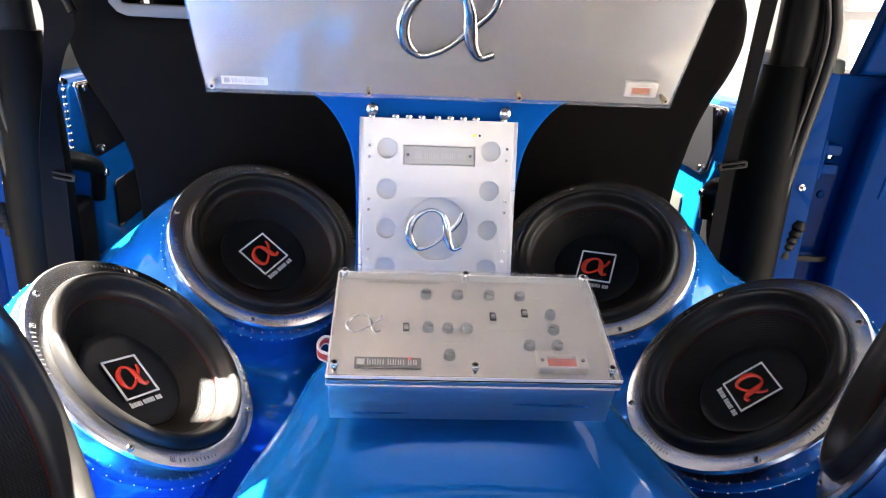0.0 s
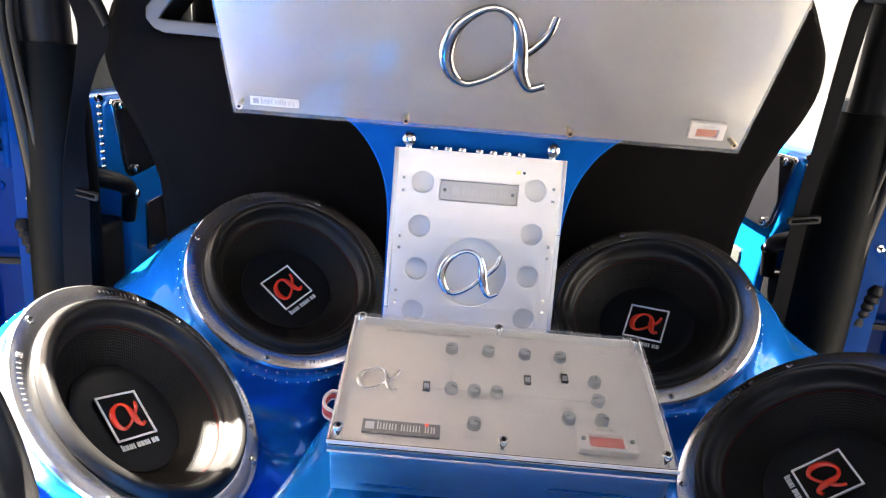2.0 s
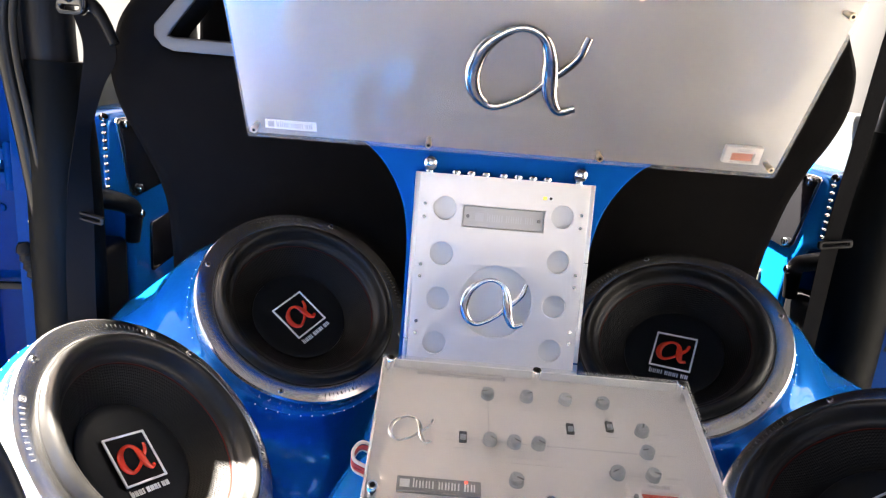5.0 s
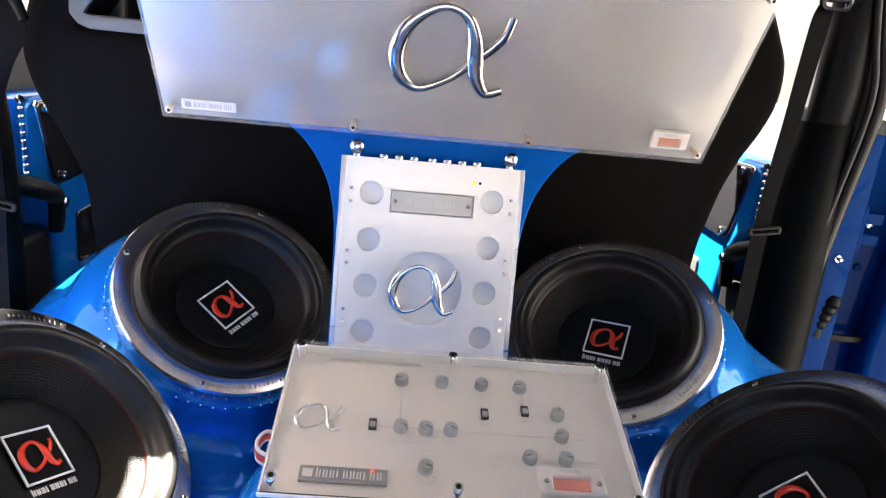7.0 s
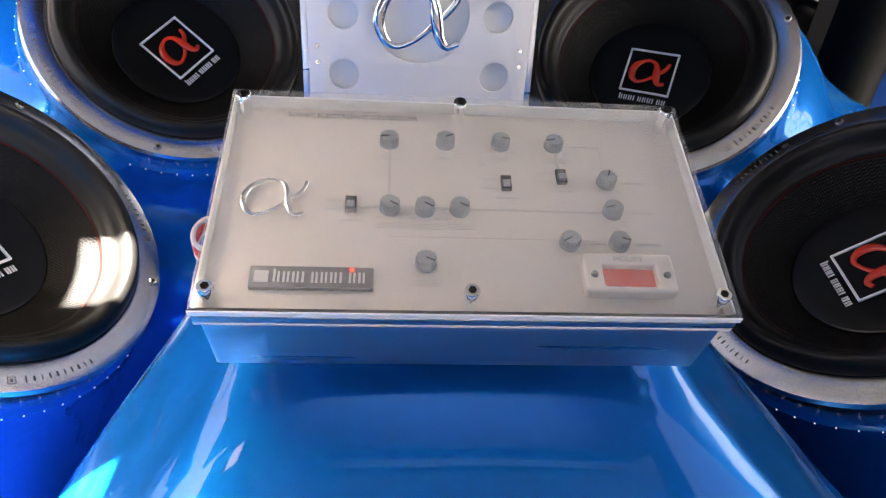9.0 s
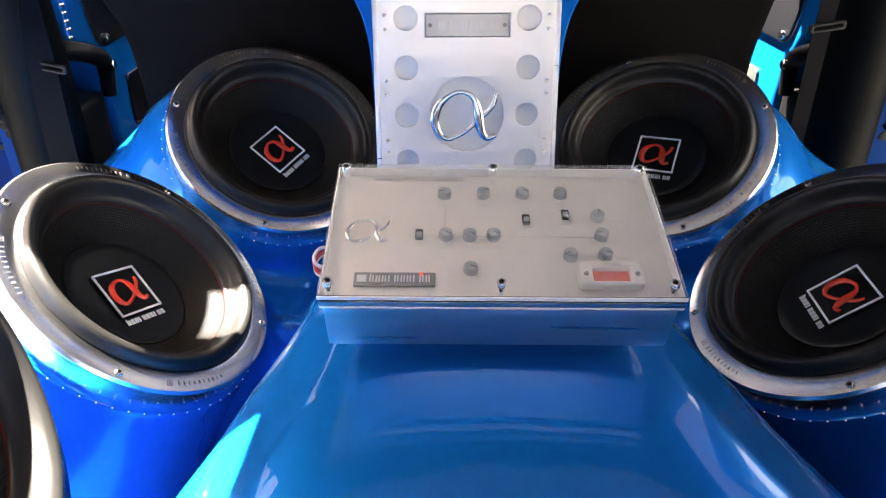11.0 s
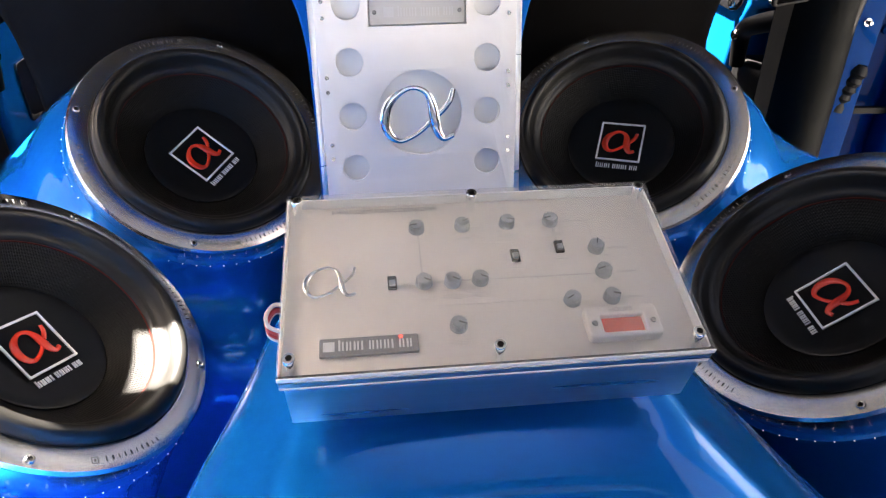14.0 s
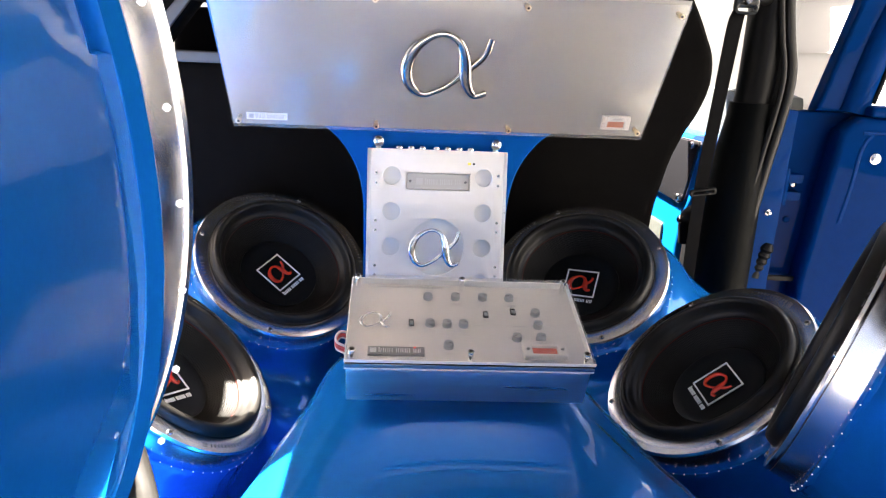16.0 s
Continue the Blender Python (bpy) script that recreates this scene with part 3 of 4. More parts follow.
bmesh.ops.recalc_face_normals(bm, faces=bm.faces)
part("front_lip", bm, ALU, cross, "polished sloping lip along the front edge")
# shadow line under the lid's front edge, made as a black strip
part("lid_shade", box(bmesh.new(), -0.1395, 0.1410, -0.0085, -0.0060, -0.0088, -0.0047), BLACK, cross, "black strip that stands for the shadow below the lid")
part("lid_edge", box(bmesh.new(), -0.1403, 0.1413, -0.0112, -0.0103, -0.0043, -0.0004, 0.0002), FROST, cross, "bright sawn front edge of the lid")
lid = part("acrylic_lid", sheet([rounded(-0.1405, 0.1415, -0.0100, 0.1485, 0.001)], 0.0045, 0.0006), GLASS, cross, "clear acrylic lid", Matrix.Translation((0, 0, -0.0045)))
lid.visible_shadow = False
BOLT = [(0.0, 0.0035), (0.0014, 0.0035), (0.0018, 0.0048), (0.0038, 0.0048), (0.0042, 0.0042), (0.0042, 0.0), (0.0034, -0.0005), (0.0034, -0.0145), (0.0, -0.0145)]
for x in (-0.1325, 0.0, 0.1325):
    for y in (0.001, 0.1395):
        b = part("standoff_bolt", lathe(BOLT, 20), CHROME, cross, "chrome standoff bolt with a hex socket", Matrix.Translation((x, y, 0)))
        part("socket", lathe([(0.0, 0.0052), (0.0022, 0.0052), (0.0024, 0.0046)], 6), BLACK, b)
for x in (-0.13, 0.13):
    for y in (0.008, 0.135):
        part("foot", lathe([(0, 0.0), (0.005, 0.0), (0.006, -0.003), (0.004, -0.010), (0, -0.010)], 14), CHROME, cross, "", Matrix.Translation((x, y, -0.067)))


def knob(parent, x, y, z):
    k = part("knob", lathe([(0.0062, 0.0), (0.0061, 0.0012), (0.0053, 0.0018), (0.0050, 0.0058), (0.0045, 0.0066), (0.0, 0.0064)], 24), GREY, parent, "grey ribbed knob", Matrix.Translation((x, y, z)) @ Matrix.Rotation(2.1 * math.sin(x * 311 + y * 173), 4, "Z"))
    bm = bmesh.new()
    for q in range(14):
        a = 2 * math.pi * q / 14
        bmesh.ops.create_cube(bm, size=1, matrix=Matrix.Rotation(a, 4, "Z") @ Matrix.Translation((0.0051, 0, 0.0038)) @ Matrix.Diagonal((0.0012, 0.0010, 0.0046, 1)))
    part("ribs", bm, GREY, k)
    part("pointer", box(bmesh.new(), -0.0004, 0.0004, 0.0, 0.0052, 0.0064, 0.0070), ENGRAVED, k)
    return k


KNOBS = [(-0.0436, 0.1204), (-0.0086, 0.121), (0.0264, 0.1217), (0.0604, 0.1216), (0.0897, 0.0921), (0.0896, 0.0688), (0.0894, 0.0455), (0.0604, 0.045), (-0.0425, 0.0679), (-0.0222, 0.0674), (-0.0019, 0.0679), (-0.0222, 0.0291)]
for x, y in KNOBS:
    knob(cross, x, y, -0.014)
SWITCHES = [(-0.065, 0.0693), (0.0272, 0.0887), (0.0621, 0.0951)]
for x, y in SWITCHES:
    sw = part("switch", sheet([rounded(-0.0032, 0.0032, -0.0055, 0.0055, 0.0005)], 0.002), BLACK, cross, "small black slide switch", Matrix.Translation((x, y, -0.014)))
    part("slider", box(bmesh.new(), -0.0022, 0.0022, -0.004, 0.0008, 0.002, 0.004, 0.0004), GREY, sw)
part("emblem", ribbon(0.0350, 0.00165, 0.0, 0.8), CHROME, cross, "polished ribbon emblem", Matrix.Translation((-0.1082, 0.0720, -0.0115)))
plate = part("name_plate", sheet([rounded(-0.0325, 0.0325, -0.0068, 0.0068, 0.0008)], 0.003, 0.0004), PLATE, cross, "dark grey name plate", Matrix.Translation((-0.0830, 0.0172, -0.014)))
bm = bars(bmesh.new(), -0.0205, 0.029, -0.0034, 0.0030, 0.003, 10, 0.0006)
box(bm, -0.0300, -0.0225, -0.0036, 0.0036, 0.003, 0.0034)
part("lettering", bm, WHITE, plate)
part("indicator_light", lathe([(0, 0.0016), (0.001, 0.0012), (0.0014, 0)], 10), RED_LED, cross, "small red light", Matrix.Translation((-0.0620, 0.0219, -0.0105)))
meter = part("hour_meter", sheet([rounded(-0.0255, 0.0255, -0.0128, 0.0128, 0.003), rounded(-0.0148, 0.0148, -0.0088, 0.0046, 0.001)], 0.0085, 0.002), ALU_SATIN, cross, "silver hour meter with a red window", Matrix.Translation((0.0890, 0.0208, -0.014)))
part("meter_window", box(bmesh.new(), -0.0150, 0.0150, -0.0090, 0.0048, 0.001, 0.004), METER, meter, "glowing red window")
words("HOURS", 0.0050, INK, meter, Matrix.Translation((0, 0.0082, 0.0086)))
for x in (-0.0195, 0.0195):
    part("screw", lathe([(0, 0.0016), (0.0016, 0.0014), (0.0022, 0.0)], 12), PLATE, meter, "", Matrix.Translation((x * 1.04, -0.002, 0.0085)))
words("3-WAY ELECTRONIC CROSSOVER", 0.0054, INK, cross, Matrix.Translation((-0.067, 0.1415, -0.0136)))
bm = bmesh.new()
for (xa, ya), (xb, yb) in ((KNOBS[0], KNOBS[8]), (SWITCHES[0], KNOBS[10]), (KNOBS[10], KNOBS[5]), (KNOBS[3], (KNOBS[4][0], KNOBS[3][1])), ((KNOBS[4][0], KNOBS[3][1]), KNOBS[4]), (KNOBS[1], (0.010, KNOBS[1][1])), ((0.010, KNOBS[1][1]), (0.010, 0.1035)), ((0.010, 0.1035), (SWITCHES[1][0], 0.1035)),
                           ((SWITCHES[1][0], 0.1035), (SWITCHES[1][0], KNOBS[10][1])), (KNOBS[3], SWITCHES[2]), (KNOBS[8], (KNOBS[8][0], 0.0475)), ((KNOBS[8][0], 0.0475), (KNOBS[6][0], 0.0475)), ((KNOBS[11][0], 0.0475), KNOBS[11]), (KNOBS[7], KNOBS[6])):
    box(bm, min(xa, xb) - 0.00015, max(xa, xb) + 0.00015, min(ya, yb) - 0.00015, max(ya, yb) + 0.00015, -0.014, -0.01375)
for x, y in KNOBS:
    for a in (-135, -45):
        u, v = x + 0.0098 * math.cos(radians(a)), y + 0.0098 * math.sin(radians(a))
        box(bm, u - 0.0016, u + 0.0016, v - 0.0005, v + 0.0005, -0.014, -0.0137)
for x, y in KNOBS[:4] + KNOBS[8:]:
    for x0, x1, y0, y1 in ((-0.0085, 0.0085, -0.0145, -0.0142), (-0.0085, 0.0085, -0.0112, -0.0109), (-0.0085, -0.0082, -0.0142, -0.0112), (0.0082, 0.0085, -0.0142, -0.0112)):
        box(bm, x + x0, x + x1, y + y0, y + y1, -0.014, -0.01375)
    for k in range(6):
        box(bm, x - 0.0070 + 0.0024 * k, x - 0.0054 + 0.0024 * k, y - 0.0135, y - 0.0119, -0.014, -0.01375)
for x, y in KNOBS[4:7]:
    for k in range(7):
        box(bm, x + 0.0100 + 0.0022 * k, x + 0.0115 + 0.0022 * k, y - 0.0009, y + 0.0009, -0.014, -0.01375)
for x, y in SWITCHES:
    for dy in (0.0035, -0.0035):
        for k in range(5):
            box(bm, x - 0.0150 + 0.0020 * k, x - 0.0136 + 0.0020 * k, y + dy - 0.0007, y + dy + 0.0007, -0.014, -0.01375)
    box(bm, x - 0.0075, x + 0.0075, y - 0.0116, y - 0.0105, -0.014, -0.01375)
tagged(part("printed_lines", bm, PRINT, cross), kind="stuff")
wires = thing("cable_bundle", Matrix.Translation((-0.141, 0.735, 0.700)) @ Matrix.Scale(0.58, 4), "red and silver cables looped out of the crossover", "cable")
for k, (mat, dz) in enumerate(((COPPER_WIRE, 0.0), (SILVER_WIRE, 0.008), (COPPER_WIRE, -0.008), (SILVER_WIRE, -0.014))):
    part("cable", tube([(0.012, 0.006, dz * 0.7), (-0.006, 0.003 + 0.003 * k, 0.004 + dz * 0.7), (-0.016, -0.008 + 0.002 * k, dz * 0.7 - 0.002), (-0.013, -0.018, dz * 0.7 - 0.010), (0.004, -0.024, dz * 0.7 - 0.016)], 0.0026, 8, 6), mat, wires)

# ---- amplifier ----
A = math.atan2(0.031, 0.177)
amp = thing("amplifier", axes((-0.001, 1.106, 0.8315), (1, 0, 0), (0, math.sin(A), math.cos(A)), (0, -math.cos(A), math.sin(A))), "upright silver amplifier with round recesses and chrome emblem", "amplifier")
holes = [disc(x, -0.06 * k, 0.0155, 32) for x in (-0.078, 0.077) for k in range(4)]
part("case", box(bmesh.new(), -0.1195, 0.1175, -0.245, 0.044, -0.050, -0.0110, 0.002), ALU, amp)
part("front_plate", sheet([rounded(-0.113, 0.111, -0.245, 0.0445, 0.001), *holes, disc(-0.001, -0.1195, 0.0485, 64), rounded(-0.0545, 0.0540, -0.0230, 0.0060)], 0.005, 0.0004), AMP_ALU, amp, "satin front plate with round cut-outs", Matrix.Translation((0, 0, -0.004)))
part("back_sheet", box(bmesh.new(), -0.112, 0.110, -0.244, 0.043, -0.0105, -0.0075), FROST, amp, "pale frosted sheet behind the cut-outs")
for x in (-0.1162, 0.1142):
    part("side_rail", box(bmesh.new(), x - 0.0032, x + 0.0032, -0.245, 0.0446, -0.052, 0.0005, 0.001), ALU, amp)
part("emblem", ribbon(0.080, 0.0043, 0.0, 0.6), CHROME, amp, "chrome ribbon emblem", Matrix.Translation((-0.0022, -0.1205, 0.003)))
plate = part("name_plate", sheet([rounded(-0.0525, 0.0525, -0.0132, 0.0132, 0.0006)], 0.003, 0.0004), NAME_ALU, amp, "engraved silver name plate", Matrix.Translation((-0.0003, -0.0085, -0.0040)))
bm = bars(bmesh.new(), -0.022, 0.041, -0.005, 0.004, 0.003, 10, 0.0003)
box(bm, -0.037, -0.026, -0.0055, 0.0055, 0.003, 0.0033)
part("lettering", bm, shade("engraved_grey", (0.5, 0.5, 0.5), 0.5, 0.6), plate)
for x in (-0.047, 0.047):
    part("screw", lathe([(0, 0.001), (0.0016, 0.0012), (0.0024, 0.0)], 12), PLATE, plate, "", Matrix.Translation((x, 0, 0.003)))
for x in (-0.104, 0.102):
    for y in (0.004, -0.013, -0.076, -0.092, -0.152, -0.168):
        part("screw", lathe([(0, 0.0008), (0.0009, 0.0008), (0.001, 0.002), (0.0022, 0.002), (0.0024, 0.0)], 12), DARK_CHROME, amp, "", Matrix.Translation((x, y, 0.001)))
sw = part("power_switch", sheet([rounded(-0.008, 0.008, -0.003, 0.003, 0.0028)], 0.0015), ALU, amp, "small power light and switch", Matrix.Translation((0.0555, 0.0228, 0.001)))
part("power_light", box(bmesh.new(), -0.0065, -0.001, -0.0022, 0.0022, 0.001, 0.002, 0.0004), shade("yellow_light", (0.8, 0.6, 0.1), 0.4, emit=((1, 0.7, 0.1), 0.022)), sw)
part("toggle", lathe([(0, 0.002), (0.0018, 0.002), (0.002, 0.001)], 12), BLACK, sw, "", Matrix.Translation((0.004, 0, 0.0005)))
for k in range(7):
    part("connector", lathe([(0.0, 0.0055), (0.0058, 0.0055), (0.0064, 0.0045), (0.0064, 0.0020), (0.0050, 0.0015), (0.0050, -0.002)], 18), CHROME, amp, "", Matrix.Translation((-0.066 + 0.0195 * k + (0.004 if k > 2 else 0), 0.0445, -0.012)) @ Matrix.Rotation(radians(-90), 4, "X"))
for x in (-0.101, 0.099):
    st = part("mount_post", lathe([(0.0, 0.0165), (0.006, 0.0155), (0.0098, 0.0115), (0.0112, 0.006), (0.0108, 0.0), (0.0092, -0.004), (0.0092, -0.03)], 24), CHROME, amp, "chrome mounting post", Matrix.Translation((x, 0.058, -0.022)))
    part("post_foot", lathe([(0.0, 0.0), (0.006, 0.0), (0.006, -0.016), (0.009, -0.018)], 16), CHROME, st, "", Matrix.Translation((0, -0.006, 0.0)) @ Matrix.Rotation(radians(-90), 4, "X"))

# ---- emblem panel ----
L = radians(18)
panel = thing("emblem_panel", axes((0.004, 1.09, 0.916), (1, 0, 0), (0, -math.sin(L), math.cos(L)), (0, -math.cos(L), -math.sin(L))), "wide silver display panel with acrylic cover and chrome emblem", "display panel")
out = [(-0.336, -0.011), (0.334, -0.009), (0.361, 0.213), (-0.358, 0.213)]
inn = [(-0.338, -0.012), (0.338, -0.010), (0.366, 0.216), (-0.360, 0.216)]
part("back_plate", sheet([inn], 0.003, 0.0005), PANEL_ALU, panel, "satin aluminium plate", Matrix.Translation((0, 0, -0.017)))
cover = part("acrylic_cover", sheet([out], 0.005, 0.0006), GLASS, panel, "clear acrylic cover", Matrix.Translation((0, 0, -0.004)))
cover.visible_shadow = False
part("backing_board", sheet([[(-0.346, 0.045), (0.320, 0.045), (0.342, 0.214), (-0.366, 0.214)]], 0.02, 0.003), BOARD_BLUE, panel, "blue backing board", Matrix.Translation((0, 0, -0.039)))
for x, y in ((-0.327, 0.0), (-0.111, -0.001), (0.105, 0.0), (0.323, 0.004), (-0.348, 0.197), (-0.116, 0.197), (0.110, 0.197), (0.347, 0.197)):
    b = part("standoff_bolt", lathe(BOLT, 20), GOLD, panel, "brass standoff bolt", Matrix.Translation((x, y, 0.001)))
    part("socket", lathe([(0.0, 0.0052), (0.0022, 0.0052), (0.0024, 0.0046)], 6), BLACK, b)
part("emblem", ribbon(0.1275, 0.0063, 0.0, 0.5), EMBLEM, panel, "large chrome ribbon emblem", Matrix.Translation((-0.0025, 0.1037, 0.0045)))
plate = part("name_plate", sheet([rounded(-0.032, 0.032, -0.006, 0.006, 0.0004)], 0.0015, 0.0003), ALU_SATIN, panel, "small silver name plate", Matrix.Translation((-0.285, 0.002, -0.0139)))
bm = bars(bmesh.new(), -0.018, 0.027, -0.0032, 0.0026, 0.0015, 10, 0.0003)
box(bm, -0.028, -0.0205, -0.0035, 0.0035, 0.0015, 0.0018)
part("lettering", bm, INK, plate)
meter = part("hour_meter", sheet([rounded(-0.024, 0.024, -0.0115, 0.0115, 0.0015), rounded(-0.0145, 0.0145, -0.0085, 0.0030, 0.0006)], 0.008, 0.001), ALU_SATIN, panel, "silver hour meter with an orange window", Matrix.Translation((0.287, 0.0155, -0.0139)))
part("meter_window", box(bmesh.new(), -0.0145, 0.0145, -0.0085, 0.003, 0.001, 0.004), shade("orange_meter_window", (0.6, 0.2, 0.1), 0.3, grain=0.2, grain_size=150), meter)
words("HOURS", 0.0055, INK, meter, Matrix.Translation((0, 0.0070, 0.0081)))

# ---- seats ----
RIM = shade("grey_rim", (0.05, 0.052, 0.056), 0.5, 0.0)


def seat(s):
    ob = thing("racing_seat", Matrix.Translation((0.332 if s > 0 else -0.344, 1.411, -0.045)) @ Matrix.Scale(1.045, 4), "black cloth racing seat seen from behind" if s > 0 else "black cloth racing seat seen from behind, grey harness slots", "car seat", "front seats")
    if s > 0:
        zs, ws = (0.25, 0.62, 0.74, 0.79, 0.845, 0.88, 0.912, 0.945, 0.975, 1.0, 1.02, 1.045, 1.07, 1.10, 1.144, 1.19, 1.23, 1.26), (0.165, 0.165, 0.166, 0.172, 0.181, 0.191, 0.203, 0.219, 0.230, 0.236, 0.237, 0.235, 0.229, 0.213, 0.188, 0.155, 0.11, 0.05)
    else:
        zs, ws = (0.25, 0.60, 0.73, 0.79, 0.85, 0.91, 0.955, 0.98, 1.033, 1.068, 1.12, 1.16, 1.195), (0.190, 0.190, 0.192, 0.200, 0.225, 0.254, 0.266, 0.266, 0.254, 0.236, 0.19, 0.13, 0.06)
    line = spline(list(zip(zs, ws)), 4)
    top = line[-1][0]

    def half(z):
        return float(np.interp(z, [q[0] for q in line], [q[1] for q in line]))

    def inner(z):
        return half(z) if z > 0.95 else max(half(z), 0.245)
    zz = np.linspace(0.25, top, 64)
    loop = [((half if s > 0 else inner)(z), z) for z in zz] + [(-(inner if s > 0 else half)(z), z) for z in zz[::-1]]
    slots, rims = [], []
    if s < 0:
        for k in (-1, 1):
            hole = [(0.161, 1.030), (0.166, 1.022), (0.158, 1.020), (0.030, 1.020), (0.030, 1.112), (0.094, 1.112)]
            rim = [(0.186, 1.036), (0.187, 1.020), (0.176, 1.006), (0.160, 1.000), (0.012, 1.000), (0.012, 1.126), (0.106, 1.126)]
            slots.append([(k * x, z) for x, z in hole])
            rims.append([(k * x, z) for x, z in rim])
    part("backrest", sheet([loop, *slots], 0.11, 0.03), FABRIC, ob, "", pose(0, 0.15, 0, 90 + 6, 0, 0))
    for rim, hole in zip(rims, slots):
        part("slot_rim", sheet([rim, hole], 0.010, 0.003), RIM, ob, "grey rim of the harness slot", pose(0, 0.044, 0, 90 + 6, 0, 0))
    part("head_pad", box(bmesh.new(), -0.20, 0.20, 0.16, 0.22, 0.97, 1.10, 0.025, 3), FABRIC, ob)
    part("cushion", box(bmesh.new(), -0.24, 0.24, 0.1, 0.6, 0.22, 0.42, 0.05, 3), FABRIC, ob)
    return ob


seat(-1)
seat(1)

# ---- body of the vehicle ----
def wall(name, bm, mat, label, sharp=40):
    me = mesh_of(bm, name, sharp=sharp)
    me.materials.append(mat)
    return tagged(new(name, me), label, name.split("_")[0], kind="structure")


wall("floor", box(bmesh.new(), -0.80, 0.80, -0.9, 3.0, -0.03, 0.0), CARPET, "black carpeted vehicle floor")
# unseen rear roof, added to bounce light; left side cut short for the sun
bm = bmesh.new()
for x0, x1, y0, y1 in ((-0.50, 0.80, -0.25, 1.12), (-0.595, -0.50, -0.25, 0.76), (-0.80, -0.595, -0.25, 0.70)):
    box(bm, x0, x1, y0, y1, 1.42, 1.47)
wall("ceiling", bm, ROOF_BOUNCE, "unseen pale grey roof pieces added to bounce light and let sun through gaps")
# unseen pieces added to block the sun; their gaps form its patches
bm = bmesh.new()
for x0, x1, y0, y1 in ((-0.50, 0.80, 1.12, 1.79), (-0.595, -0.50, 0.93, 2.3), (-0.738, -0.68, 1.065, 1.26), (-0.68, -0.595, 1.065, 1.17), (-0.70, -0.595, 1.26, 1.62), (-1.06, -0.595, 1.62, 2.3), (-0.50, 0.25, 1.79, 2.3), (0.64, 0.80, 1.79, 2.3)):
    box(bm, x0, x1, y0, y1, 1.418, 1.468)
wall("ceiling_front", bm, ROOF_BLOCK, "unseen black roof pieces added to block and shape the sun")
for s, nm in ((-1, "wall_left"), (1, "wall_right")):
    xs = sorted((s * 0.70, s * 0.80))
    bm = bmesh.new()
    box(bm, *xs, -0.9, 0.25, 0.0, 0.86)
    box(bm, *xs, -0.9, 3.0, -0.03, 0.12)
    box(bm, *xs, *((-0.35, 2.3) if s > 0 else (1.27, 2.3)), 1.405, 1.42)
    box(bm, *xs, -0.42, -0.30, 0.86, 1.42)
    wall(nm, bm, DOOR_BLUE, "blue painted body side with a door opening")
# unseen black panels, added on both sides to keep daylight out
bm = box(bmesh.new(), -0.80, -0.77, -0.30, 0.48, 0.86, 1.42)
wall("trim_left", bm, BLACK, "unseen black panel added to block side light")
wall("trim_right", box(bmesh.new(), 0.77, 0.80, -0.30, 0.40, 0.86, 1.42), BLACK, "unseen black panel added to block side light")
wall("wall_front", box(bmesh.new(), -0.80, 0.80, 2.35, 2.45, 0.0, 0.92, 0.03), BLACK, "black dashboard and firewall")


def pillar(s):
    d = -0.034 if s < 0 else 0.0
    ob = thing("pillar", Matrix.Translation((d, 0, 0)), "black padded roll bar pillar with rubber door seal", "pillar", "roll bars", "structure")
    part("lower_cover", tube([(s * 0.672, 1.37, 0.0), (s * 0.672, 1.37, 0.55), (s * 0.672, 1.37, 0.82), (s * 0.677, 1.37, 0.955)], [0.058, 0.056, 0.051, 0.040], 28, 6, 1.2, up=(0, 1, 0)), PAD, ob, "grainy black pillar cover")
    part("upper_bar", tube([(s * 0.679, 1.37, 0.95), (s * 0.679, 1.365, 1.05), (s * 0.672, 1.36, 1.42)], [0.036, 0.036, 0.037], 20, 6, 1.2, up=(0, 1, 0)), BLACK, ob)
    part("collar", tube([(s * 0.677, 1.37, 0.948), (s * 0.677, 1.37, 0.962)], [0.0425, 0.041], 28, 2, 1.2, up=(0, 1, 0)), PAD, ob)
    edge = [(0.655, 0.0), (0.676, 0.58), (0.690, 0.70), (0.706, 0.83), (0.724, 0.96), (0.725, 1.03), (0.708, 1.10), (0.690, 1.20), (0.670, 1.42)]
    part("door_seal", tube([(s * x, 1.325, z) for x, z in edge], 0.0125, 12, 6), SEAL, ob, "black rubber door seal")
    part("seal_ridge", tube([(s * (x - 0.021), 1.315, z) for x, z in edge], 0.006, 10, 6), SEAL, ob)
    part("seal_web", tube([(s * (x - 0.010), 1.345, z) for x, z in edge], 0.022, 10, 6, 0.6, up=(0, 1, 0)), BLACK, ob)
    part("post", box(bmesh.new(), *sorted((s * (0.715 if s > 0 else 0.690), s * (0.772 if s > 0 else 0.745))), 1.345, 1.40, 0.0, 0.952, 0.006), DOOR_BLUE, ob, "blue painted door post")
    part("striker", lathe([(0, 0.022), (0.006, 0.021), (0.009, 0.016), (0.006, 0.012), (0.006, 0.006), (0.013, 0.004), (0.013, 0.0)], 16), DARK_CHROME, ob, "chrome door striker", pose(s * (0.742 if s > 0 else 0.714), 1.344, 0.733 if s > 0 else 0.703, 90, 0, 0) @ Matrix.Scale(0.5, 4))
    return ob


